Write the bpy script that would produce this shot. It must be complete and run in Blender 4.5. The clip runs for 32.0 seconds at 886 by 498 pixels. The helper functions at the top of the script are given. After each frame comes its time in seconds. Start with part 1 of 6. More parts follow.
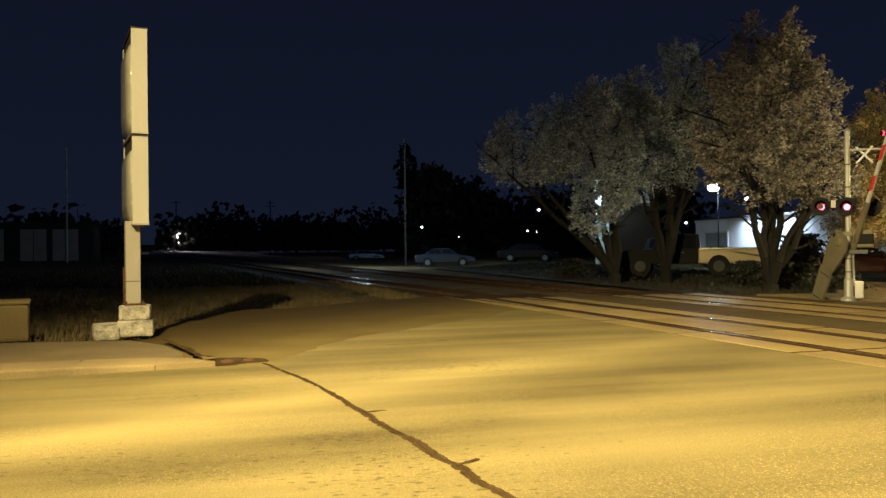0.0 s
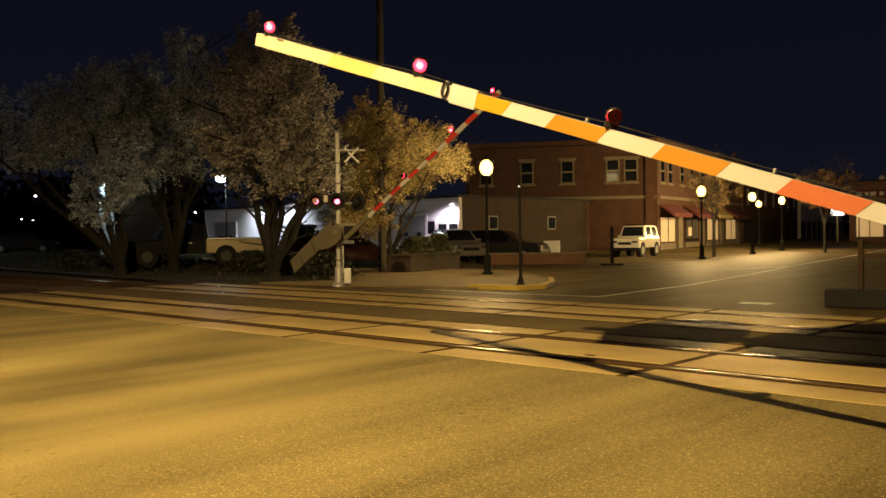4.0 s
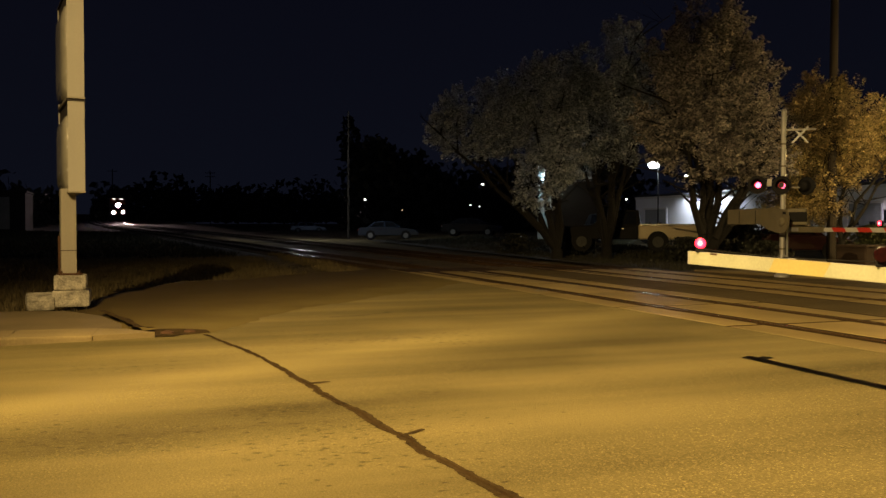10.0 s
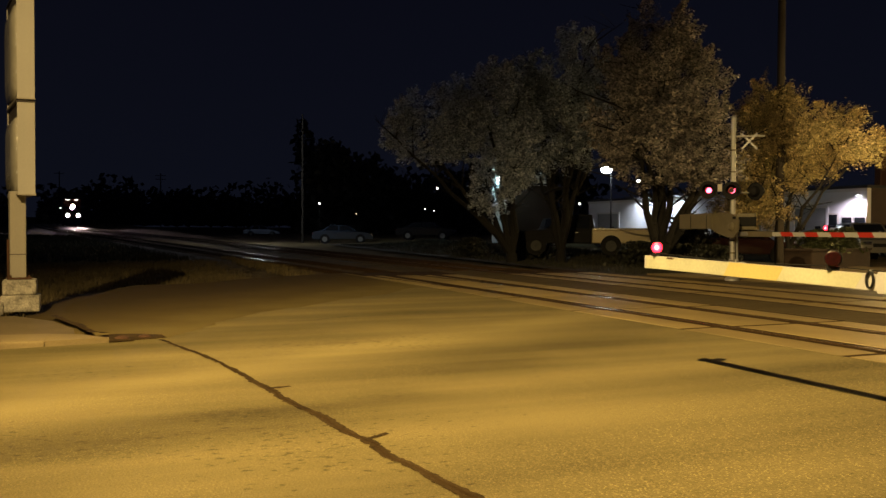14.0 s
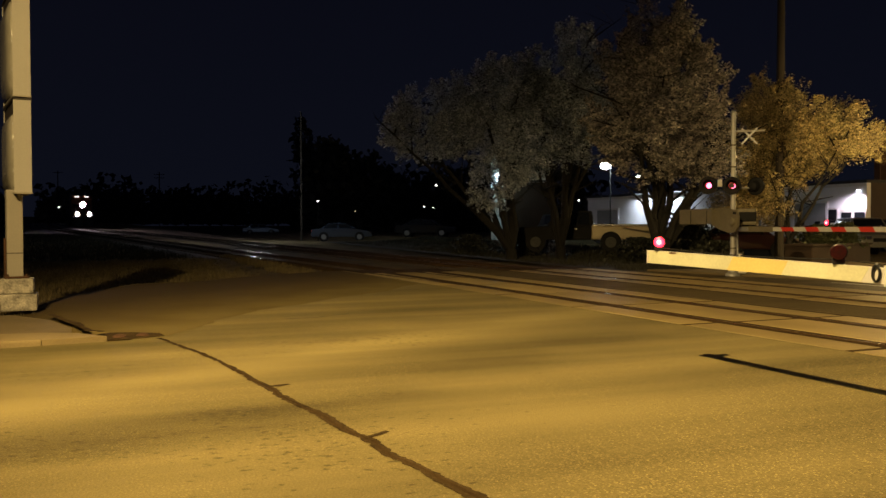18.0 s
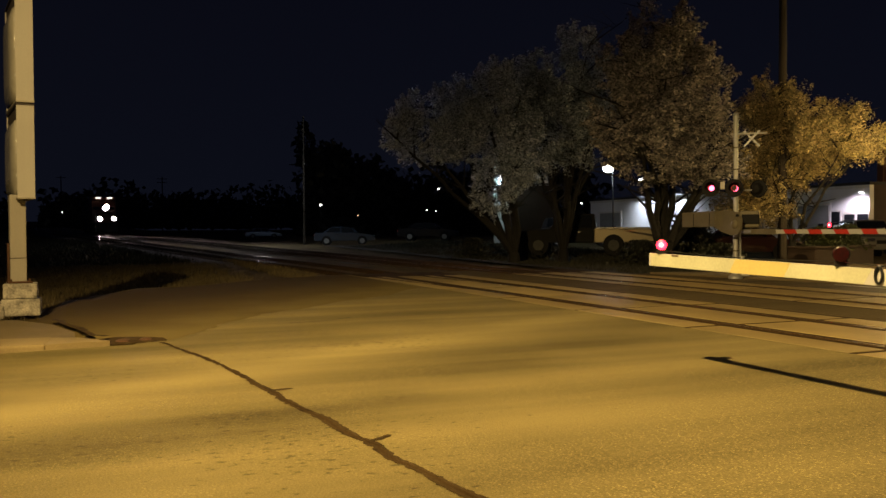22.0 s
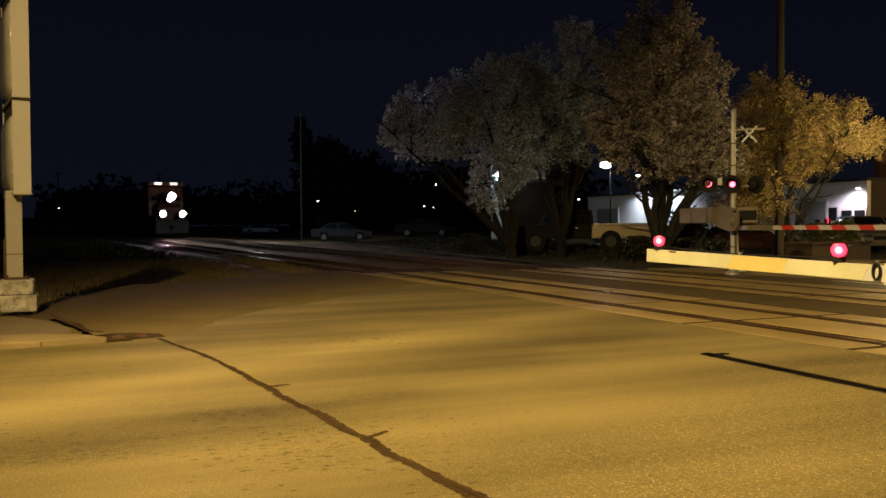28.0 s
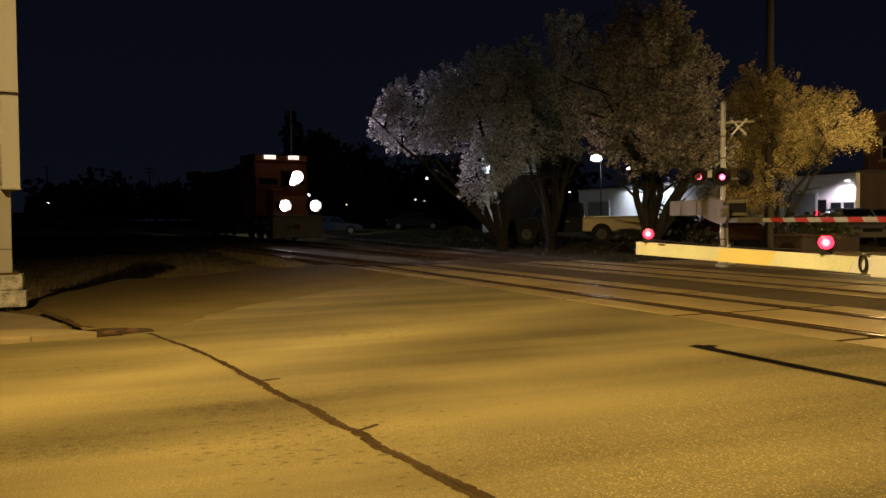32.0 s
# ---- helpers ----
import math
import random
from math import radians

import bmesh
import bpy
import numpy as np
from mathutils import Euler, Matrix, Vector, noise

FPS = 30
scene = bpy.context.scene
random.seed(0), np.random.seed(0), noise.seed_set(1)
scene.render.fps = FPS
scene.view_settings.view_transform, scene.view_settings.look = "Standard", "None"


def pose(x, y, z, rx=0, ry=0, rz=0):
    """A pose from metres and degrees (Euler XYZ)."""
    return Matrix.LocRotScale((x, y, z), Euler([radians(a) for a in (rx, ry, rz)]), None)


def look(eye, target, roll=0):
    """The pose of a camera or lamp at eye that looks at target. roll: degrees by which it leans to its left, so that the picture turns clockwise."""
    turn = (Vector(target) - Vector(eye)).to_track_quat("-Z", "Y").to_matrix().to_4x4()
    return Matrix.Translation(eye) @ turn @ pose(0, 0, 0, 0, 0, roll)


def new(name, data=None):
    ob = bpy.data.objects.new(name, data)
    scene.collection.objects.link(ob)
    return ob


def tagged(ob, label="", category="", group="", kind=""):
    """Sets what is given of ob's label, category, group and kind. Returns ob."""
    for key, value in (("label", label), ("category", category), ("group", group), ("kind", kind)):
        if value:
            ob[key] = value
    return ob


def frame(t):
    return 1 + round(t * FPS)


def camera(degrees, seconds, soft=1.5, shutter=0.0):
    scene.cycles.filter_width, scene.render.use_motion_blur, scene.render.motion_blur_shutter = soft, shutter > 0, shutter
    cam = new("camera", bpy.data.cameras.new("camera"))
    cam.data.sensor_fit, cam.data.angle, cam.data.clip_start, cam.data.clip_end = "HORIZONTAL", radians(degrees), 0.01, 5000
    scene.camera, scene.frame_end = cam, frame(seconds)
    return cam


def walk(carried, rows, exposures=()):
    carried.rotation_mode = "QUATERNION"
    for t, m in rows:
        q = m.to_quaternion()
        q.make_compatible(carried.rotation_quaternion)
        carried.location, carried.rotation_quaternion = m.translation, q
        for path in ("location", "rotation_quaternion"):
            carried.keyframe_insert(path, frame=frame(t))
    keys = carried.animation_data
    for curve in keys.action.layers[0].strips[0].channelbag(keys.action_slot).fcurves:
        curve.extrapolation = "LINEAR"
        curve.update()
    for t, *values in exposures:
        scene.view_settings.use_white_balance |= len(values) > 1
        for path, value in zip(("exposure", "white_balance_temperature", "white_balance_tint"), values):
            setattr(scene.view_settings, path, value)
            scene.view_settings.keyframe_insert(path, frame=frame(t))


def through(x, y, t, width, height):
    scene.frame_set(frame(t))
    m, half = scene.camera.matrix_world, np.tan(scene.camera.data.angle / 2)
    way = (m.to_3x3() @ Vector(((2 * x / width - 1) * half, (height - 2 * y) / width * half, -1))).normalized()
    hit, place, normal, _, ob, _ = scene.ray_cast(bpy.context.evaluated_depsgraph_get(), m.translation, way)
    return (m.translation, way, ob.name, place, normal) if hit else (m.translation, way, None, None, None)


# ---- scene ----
cam = camera(53.1, 32.0, soft=1.5, shutter=0.5)

PATH = [
    (0, (-0.295, -0.018, 1.407), (-2.219, 0.525, 1.414), -0.6),
    (0.5, (-0.297, -0.019, 1.406), (-2.222, 0.524, 1.409), -0.6),
    (1, (-0.3, -0.018, 1.399), (-2.226, 0.523, 1.403), -0.7),
    (1.5, (-0.288, -0.026, 1.408), (-2.213, 0.517, 1.414), -0.6),
    (2, (-0.308, -0.024, 1.401), (-2.232, 0.523, 1.407), -0.4),
    (2.5, (-0.151, 0.0, 1.446), (-1.986, 0.797, 1.445), -0.2),
    (3, (0.039, -0.058, 1.449), (-1.553, 1.153, 1.447), -0.7),
    (3.5, (0.151, -0.086, 1.474), (-1.262, 1.329, 1.454), -0.8),
    (5.5, (0.015, -0.054, 1.435), (-1.333, 1.423, 1.395), -0.7),
    (6, (-0.127, 0.046, 1.421), (-1.67, 1.318, 1.375), -1.0),
    (6.5, (-0.258, 0.038, 1.404), (-1.99, 1.036, 1.345), -0.8),
    (7, (-0.375, 0.037, 1.382), (-2.212, 0.825, 1.318), -0.4),
    (7.5, (-0.359, 0.029, 1.386), (-2.23, 0.731, 1.323), -0.3),
    (8, (-0.362, 0.016, 1.385), (-2.241, 0.697, 1.324), -0.1),
    (8.5, (-0.334, -0.001, 1.389), (-2.217, 0.673, 1.328), 0.1),
    (9, (-0.332, -0.031, 1.388), (-2.216, 0.639, 1.336), 0.0),
    (9.5, (-0.328, -0.057, 1.386), (-2.212, 0.613, 1.332), 0.1),
    (10, (-0.321, -0.044, 1.39), (-2.206, 0.622, 1.337), 0.1),
    (10.5, (-0.347, -0.096, 1.376), (-2.234, 0.564, 1.323), -0.5),
    (11, (-0.349, -0.111, 1.386), (-2.237, 0.547, 1.332), -0.5),
    (11.5, (-0.331, -0.107, 1.391), (-2.205, 0.588, 1.333), -0.3),
    (12, (-0.317, -0.118, 1.392), (-2.177, 0.615, 1.335), 0.2),
    (12.5, (-0.296, -0.12, 1.397), (-2.15, 0.631, 1.344), 0.3),
    (13, (-0.305, -0.118, 1.392), (-2.154, 0.644, 1.343), 0.2),
    (13.5, (-0.299, -0.12, 1.394), (-2.148, 0.642, 1.349), 0.2),
    (14, (-0.313, -0.116, 1.393), (-2.161, 0.647, 1.349), 0.2),
    (14.5, (-0.33, -0.107, 1.394), (-2.179, 0.654, 1.349), 0.1),
    (16.5, (-0.396, -0.079, 1.379), (-2.243, 0.685, 1.331), -0.3),
    (17, (-0.396, -0.084, 1.38), (-2.244, 0.68, 1.328), -0.2),
    (18, (-0.397, -0.09, 1.377), (-2.245, 0.675, 1.327), -0.1),
    (19, (-0.385, -0.087, 1.381), (-2.234, 0.672, 1.338), -0.1),
    (20, (-0.377, -0.092, 1.385), (-2.227, 0.667, 1.344), -0.3),
    (21, (-0.38, -0.089, 1.384), (-2.231, 0.667, 1.342), -0.3),
    (22, (-0.39, -0.088, 1.377), (-2.24, 0.671, 1.335), -0.3),
    (23, (-0.394, -0.079, 1.374), (-2.244, 0.68, 1.321), -0.3),
    (24, (-0.391, -0.085, 1.377), (-2.24, 0.675, 1.322), -0.3),
    (25, (-0.388, -0.082, 1.38), (-2.237, 0.679, 1.328), -0.2),
    (25.5, (-0.398, -0.089, 1.38), (-2.246, 0.674, 1.33), -0.2),
    (27.5, (-0.394, -0.083, 1.379), (-2.242, 0.68, 1.33), -0.3),
    (28, (-0.405, -0.08, 1.376), (-2.252, 0.684, 1.325), -0.3),
    (29, (-0.402, -0.074, 1.377), (-2.248, 0.693, 1.312), -0.5),
    (30, (-0.395, -0.077, 1.38), (-2.242, 0.687, 1.318), -0.5),
    (31, (-0.377, -0.078, 1.38), (-2.224, 0.686, 1.317), -0.5),
    (32, (-0.386, -0.075, 1.379), (-2.226, 0.707, 1.313), -0.5),
]
walk(cam, [(t, look(eye, target, roll)) for t, eye, target, roll in PATH],
     exposures=[(0.0, 0.82, 6200, 9), (2.2, 0.82, 6200, 9), (2.8, 0.75, 6500, 13), (3.5, 0.36, 7500, 19), (5.5, -0.45, 7800, 21), (7.0, -0.46, 7700, 21), (9.0, -0.38, 7650, 20), (14.0, -0.25, 7500, 18), (22.0, -0.33, 7550, 18), (28.0, -0.35, 7550, 18), (32.0, -0.42, 7600, 18)])

# ---------- night sky ----------
world = bpy.data.worlds.new("night_sky")
scene.world = world
world.use_nodes = True
wn = world.node_tree
bgd = wn.nodes["Background"]
wtc = wn.nodes.new("ShaderNodeTexCoord")
wsep = wn.nodes.new("ShaderNodeSeparateXYZ")
wramp = wn.nodes.new("ShaderNodeValToRGB")
wn.links.new(wtc.outputs["Generated"], wsep.inputs[0])
wn.links.new(wsep.outputs["Z"], wramp.inputs[0])
wn.links.new(wramp.outputs[0], bgd.inputs["Color"])
wramp.color_ramp.elements[0].position, wramp.color_ramp.elements[0].color = 0.0, (0.004, 0.0057, 0.0122, 1)
wramp.color_ramp.elements[1].position, wramp.color_ramp.elements[1].color = 0.35, (0.0027, 0.0034, 0.0085, 1)
bgd.inputs["Strength"].default_value = 1.0

SODIUM = (1.0, 0.745, 0.31)
AMBER = (1.0, 0.765, 0.33)


def lamp(name, kind, where, watts, colour, radius=0.15, target=None, cone=120):
    data = bpy.data.lights.new(name, kind)
    data.energy, data.color = watts, colour
    data.shadow_soft_size = radius
    if kind == "SPOT":
        data.spot_size, data.spot_blend = radians(cone), 1.0 if cone < 130 else 0.6
    ob = new(name, data)
    ob.matrix_world = look(where, target) if target else Matrix.Translation(where)
    return ob


# the lamp over the near kerb, the lamps that show in the far street and lots, and one added fill
lamp("street_light", "SPOT", (-2.5, -4.7, 10.5), 23600, AMBER, 0.05, (-12.6, 11.6, 0), 105)
ACORNS = [(-20.5, 24.0, 3.85), (-22.35, 43.7, 3.62), (-24.5, 54.7, 3.66), (-26.7, 64.6, 3.7)]
for k, (ax, ay, az) in enumerate(ACORNS[:4]):
    lamp("acorn_light", "POINT", (ax, ay, az), (850, 1900, 2900, 2600)[k], SODIUM, 0.16)
lamp("wall_pack_light", "POINT", (-42.25, 26.9, 4.5), 300, (0.62, 0.82, 1.0), 0.2)
# added fill with no lamp of its own: brightens the parked cars and trees
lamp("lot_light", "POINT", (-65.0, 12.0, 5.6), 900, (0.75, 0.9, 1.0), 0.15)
lamp("store_light", "POINT", (-54.2, 26.2, 4.5), 170, (0.42, 0.86, 1.0), 0.12)
lamp("dock_light", "SPOT", (-36.75, 38.9, 3.25), 520, (0.8, 0.78, 1.0), 0.1, (-36.95, 39.6, 0.5), 150)

# ---------- materials ----------
MATS = {}


def mat(name, colour, rough=0.6, metal=0.0, var=0.25, scale=4.0, bump=0.0, fine=40.0, emit=None, power=0.0, coat=0.0, per_object=0.0, spec=None):
    """A surface with broad stains, fine grain, relief and a little change from piece to piece."""
    if name in MATS:
        return MATS[name]
    m = bpy.data.materials.new(name)
    m.use_nodes = True
    nt = m.node_tree
    b = nt.nodes["Principled BSDF"]
    b.inputs["Roughness"].default_value, b.inputs["Metallic"].default_value = rough, metal
    if spec is not None:
        b.inputs["Specular IOR Level"].default_value = spec
    b.inputs["Coat Weight"].default_value = coat
    if emit:
        b.inputs["Base Color"].default_value = (*colour, 1)
        b.inputs["Emission Color"].default_value = (*emit, 1)
        b.inputs["Emission Strength"].default_value = power
        MATS[name] = m
        return m
    tc = nt.nodes.new("ShaderNodeTexCoord")
    big, small = nt.nodes.new("ShaderNodeTexNoise"), nt.nodes.new("ShaderNodeTexNoise")
    big.inputs["Scale"].default_value, big.inputs["Detail"].default_value = scale * 0.25, 6
    small.inputs["Scale"].default_value, small.inputs["Detail"].default_value = fine, 3
    for n in (big, small):
        nt.links.new(tc.outputs["Object"], n.inputs["Vector"])
    add = nt.nodes.new("ShaderNodeMath")
    add.operation = "MULTIPLY_ADD"
    nt.links.new(big.outputs["Fac"], add.inputs[0])
    add.inputs[1].default_value = 0.65
    half = nt.nodes.new("ShaderNodeMath")
    half.operation = "MULTIPLY"
    half.inputs[1].default_value = 0.35
    nt.links.new(small.outputs["Fac"], half.inputs[0])
    nt.links.new(half.outputs[0], add.inputs[2])
    ramp = nt.nodes.new("ShaderNodeValToRGB")
    lo, hi = (1 - var), (1 + var)
    ramp.color_ramp.elements[0].position, ramp.color_ramp.elements[1].position = 0.3, 0.7
    ramp.color_ramp.elements[0].color = (*[c * lo for c in colour], 1)
    ramp.color_ramp.elements[1].color = (*[min(1, c * hi) for c in colour], 1)
    nt.links.new(add.outputs[0], ramp.inputs[0])
    out = ramp.outputs[0]
    if per_object:
        info = nt.nodes.new("ShaderNodeObjectInfo")
        hsv = nt.nodes.new("ShaderNodeHueSaturation")
        mr = nt.nodes.new("ShaderNodeMapRange")
        mr.inputs["To Min"].default_value, mr.inputs["To Max"].default_value = 1 - per_object, 1 + per_object
        nt.links.new(info.outputs["Random"], mr.inputs["Value"])
        nt.links.new(mr.outputs[0], hsv.inputs["Value"])
        nt.links.new(out, hsv.inputs["Color"])
        out = hsv.outputs[0]
    nt.links.new(out, b.inputs["Base Color"])
    if bump:
        bp = nt.nodes.new("ShaderNodeBump")
        bp.inputs["Strength"].default_value, bp.inputs["Distance"].default_value = bump, 0.02
        nt.links.new(small.outputs["Fac"], bp.inputs["Height"])
        nt.links.new(bp.outputs[0], b.inputs["Normal"])
    MATS[name] = m
    return m


def asphalt_material(name, colour, rough, bands, wet=0.0, lane=(), spec=0.15):
    """Worn asphalt: polished wheel paths along the road, oil stains, pale stones in the tar."""
    m = bpy.data.materials.new(name)
    m.use_nodes = True
    nt = m.node_tree
    b = nt.nodes["Principled BSDF"]
    tc = nt.nodes.new("ShaderNodeTexCoord")
    L = nt.links.new

    def math(op, a, c=None, e=None):
        n = nt.nodes.new("ShaderNodeMath")
        n.operation = op
        for k, v in enumerate((a, c, e)):
            if v is None:
                continue
            if isinstance(v, (int, float)):
                n.inputs[k].default_value = v
            else:
                L(v, n.inputs[k])
        return n.outputs[0]

    def tex(scale, detail=4, stretch=None):
        n = nt.nodes.new("ShaderNodeTexNoise")
        n.inputs["Scale"].default_value, n.inputs["Detail"].default_value = scale, detail
        if stretch:
            mp = nt.nodes.new("ShaderNodeMapping")
            mp.inputs["Rotation"].default_value = (0, 0, stretch[2])
            mp.inputs["Scale"].default_value = (stretch[0], stretch[1], 1)
            L(tc.outputs["Object"], mp.inputs["Vector"])
            L(mp.outputs[0], n.inputs["Vector"])
        else:
            L(tc.outputs["Object"], n.inputs["Vector"])
        return n.outputs["Fac"]

    # along the road the paths run long, across it they change every metre or two
    paths = tex(1.3, 5, (1.0, 0.07, -0.54))
    stains = tex(0.45, 5)
    blotch = tex(19.0, 6, (1.0, 0.6, -0.5))
    grit = tex(70, 2)
    vor = nt.nodes.new("ShaderNodeTexVoronoi")
    vor.inputs["Scale"].default_value = 42
    L(tc.outputs["Object"], vor.inputs["Vector"])
    wornpatch = nt.nodes.new("ShaderNodeMapRange")
    wornpatch.inputs["From Min"].default_value, wornpatch.inputs["From Max"].default_value = 0.42, 0.6
    L(tex(0.6, 3), wornpatch.inputs["Value"])
    stone = math("MULTIPLY", math("LESS_THAN", vor.outputs["Distance"], math("MULTIPLY_ADD", grit, 0.5, 0.08)), math("MULTIPLY_ADD", wornpatch.outputs[0], 0.8, 0.2))
    pr = nt.nodes.new("ShaderNodeMapRange")
    pr.inputs["From Min"].default_value, pr.inputs["From Max"].default_value = 0.36, 0.64
    pr.inputs["To Min"].default_value, pr.inputs["To Max"].default_value = 1 - bands, 1 + bands
    L(paths, pr.inputs["Value"])
    value = math("MULTIPLY", pr.outputs[0], math("MULTIPLY_ADD", stains, 0.7, 0.65))
    value = math("MULTIPLY", value, math("MULTIPLY_ADD", grit, 0.8, 0.6))
    value = math("MULTIPLY_ADD", stone, 0.36, math("MULTIPLY", value, 1.0))
    if lane:
        # turning traffic has polished one path and oiled its flanks; some dark bands also paint in lamp fall-off
        sp = nt.nodes.new("ShaderNodeSeparateXYZ")
        L(tc.outputs["Object"], sp.inputs[0])
        wob = math("MULTIPLY_ADD", stains, 0.9, -0.45)
        u = math("ADD", math("MULTIPLY_ADD", sp.outputs["Y"], 0.6, sp.outputs["X"]), wob)

        def hump(centre, width, amount):
            d = math("DIVIDE", math("SUBTRACT", u, centre), width)
            return math("MULTIPLY", math("EXPONENT", math("MULTIPLY", math("MULTIPLY", d, d), -1.0)), amount)
        for c0, w0, a0 in lane:
            value = math("ADD", value, hump(c0, w0, a0))
        # ravelled surface past the polished paths: loose pale stones with dark hollows between them
        rav = nt.nodes.new("ShaderNodeMapRange")
        rav.inputs["From Min"].default_value, rav.inputs["From Max"].default_value = -4.3, -2.7
        L(math("ADD", u, math("MULTIPLY_ADD", tex(1.6, 4), 2.4, -1.2)), rav.inputs["Value"])
        peb = nt.nodes.new("ShaderNodeTexVoronoi")
        peb.inputs["Scale"].default_value = 58
        L(tc.outputs["Object"], peb.inputs["Vector"])
        tone = nt.nodes.new("ShaderNodeSeparateColor")
        L(peb.outputs["Color"], tone.inputs[0])
        gem = math("MULTIPLY", math("LESS_THAN", peb.outputs["Distance"], 0.42), math("POWER", tone.outputs[0], 3.0))
        lump = math("MULTIPLY_ADD", gem, 1.5, math("MULTIPLY_ADD", tex(26, 3), 0.9, -0.62))
        value = math("ADD", value, math("MULTIPLY", math("MULTIPLY", lump, rav.outputs[0]), 0.8))
        rough_relief = math("MULTIPLY", gem, rav.outputs[0])
        # old oil spills, broken up by the grain
        speck = nt.nodes.new("ShaderNodeMapRange")
        speck.inputs["From Min"].default_value, speck.inputs["From Max"].default_value = 0.4, 0.62
        speck.inputs["To Min"].default_value = 0.35
        L(blotch, speck.inputs["Value"])
        for cx, cy, rx, ry, a0 in ((-7.0, 1.1, 0.3, 0.62, 0.42), (-7.3, 2.25, 0.2, 0.4, 0.32), (-6.3, -0.3, 0.35, 0.7, 0.25)):
            dx = math("DIVIDE", math("SUBTRACT", sp.outputs["X"], cx), rx)
            dy = math("DIVIDE", math("SUBTRACT", sp.outputs["Y"], cy), ry)
            g = math("EXPONENT", math("MULTIPLY", math("ADD", math("MULTIPLY", dx, dx), math("MULTIPLY", dy, dy)), -1.0))
            value = math("MULTIPLY", value, math("SUBTRACT", 1.0, math("MULTIPLY", math("MULTIPLY", g, a0), speck.outputs[0])))
    dark = nt.nodes.new("ShaderNodeMapRange")
    dark.inputs["From Min"].default_value, dark.inputs["From Max"].default_value = 0.625, 0.74
    dark.inputs["To Min"].default_value, dark.inputs["To Max"].default_value = 1.0, 0.5
    cluster = tex(0.5, 2, (1.0, 0.6, -0.5))
    L(math("MULTIPLY_ADD", cluster, 0.55, math("SUBTRACT", blotch, 0.3)), dark.inputs["Value"])
    value = math("MULTIPLY", value, dark.outputs[0])
    mix = nt.nodes.new("ShaderNodeVectorMath")
    mix.operation = "SCALE"
    mix.inputs[0].default_value = colour
    L(value, mix.inputs["Scale"])
    L(mix.outputs[0], b.inputs["Base Color"])
    b.inputs["Specular IOR Level"].default_value = spec
    rr = math("MULTIPLY_ADD", stains, -wet, rough)
    L(rr, b.inputs["Roughness"])
    bp = nt.nodes.new("ShaderNodeBump")
    bp.inputs["Strength"].default_value, bp.inputs["Distance"].default_value = 0.6, 0.012
    relief = math("MULTIPLY_ADD", stone, 0.4, grit)
    if lane:
        relief = math("MULTIPLY_ADD", rough_relief, 1.2, relief)
    L(relief, bp.inputs["Height"])
    L(bp.outputs[0], b.inputs["Normal"])
    return m


# the band at 1.7, and part of the one at -6.4, paint in lamp fall-off
M_ROAD = asphalt_material("worn_asphalt", (0.2, 0.162, 0.07), 0.85, 0.22, 0.1, [(-8.35, 0.6, 0.4), (-8.9, 1.5, 0.12), (-6.4, 0.8, -0.24), (-11.0, 0.8, -0.1), (-4.6, 0.8, 0.1), (-13.2, 1.0, 0.1), (1.7, 1.3, -0.2)])
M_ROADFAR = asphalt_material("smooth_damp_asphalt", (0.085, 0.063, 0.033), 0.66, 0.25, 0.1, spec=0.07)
M_GAP = asphalt_material("dark_asphalt", (0.11, 0.084, 0.043), 0.85, 0.12, 0.05, spec=0.05)
M_TAR = mat("tar_seal", (0.018, 0.016, 0.014), 0.9, var=0.5, scale=12, bump=0.5, spec=0.1)
M_NEARBLACK = mat("near_black_post", (0.006, 0.006, 0.006), 0.9, var=0.4, scale=8, spec=0.05)
M_GAPFILL = mat("dirty_rubber_filler", (0.05, 0.03, 0.013), 0.95, var=0.5, scale=8, bump=0.4, spec=0.05)
M_SEAM = mat("dirt_filled_seam", (0.062, 0.041, 0.019), 0.95, var=0.6, scale=20, bump=0.8, fine=30, spec=0.05)
M_PANEL = mat("crossing_concrete", (0.33, 0.25, 0.115), 0.5, var=0.35, scale=3, bump=0.3, fine=60, per_object=0.16, spec=0.045)
M_CONC = mat("old_concrete", (0.25, 0.19, 0.092), 0.85, var=0.3, scale=4, bump=0.3, fine=50, per_object=0.08)
M_PAVEDK = mat("dark_concrete", (0.16, 0.12, 0.062), 0.85, var=0.3, scale=4, bump=0.3, fine=50)
M_BLOCK = mat("flaking_white_block", (0.42, 0.39, 0.33), 0.85, var=0.8, scale=26, bump=0.6, fine=30)
M_RAIL = mat("worn_rail", (0.14, 0.085, 0.045), 0.27, 0.5, var=0.2, scale=2, bump=0.05)
M_RUST = mat("rusty_steel", (0.11, 0.055, 0.03), 0.8, 0.3, var=0.4, scale=8, bump=0.4)
M_TIE = mat("tarred_timber", (0.05, 0.038, 0.028), 0.9, var=0.4, scale=6, bump=0.5)
M_BALLAST = mat("ballast", (0.045, 0.042, 0.04), 0.95, var=0.6, scale=8, bump=1.0, fine=14)
M_GRASS = mat("dry_grass_ground", (0.11, 0.086, 0.045), 1.0, var=0.65, scale=3, bump=0.9, fine=18, spec=0.03)
M_STRIPDK = mat("dark_strip_ground", (0.02, 0.017, 0.012), 0.95, var=0.5, scale=6, bump=0.8, fine=20)
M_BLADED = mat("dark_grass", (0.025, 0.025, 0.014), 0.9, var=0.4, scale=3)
M_BLADE = mat("dry_grass", (0.14, 0.11, 0.055), 0.9, var=0.4, scale=3)
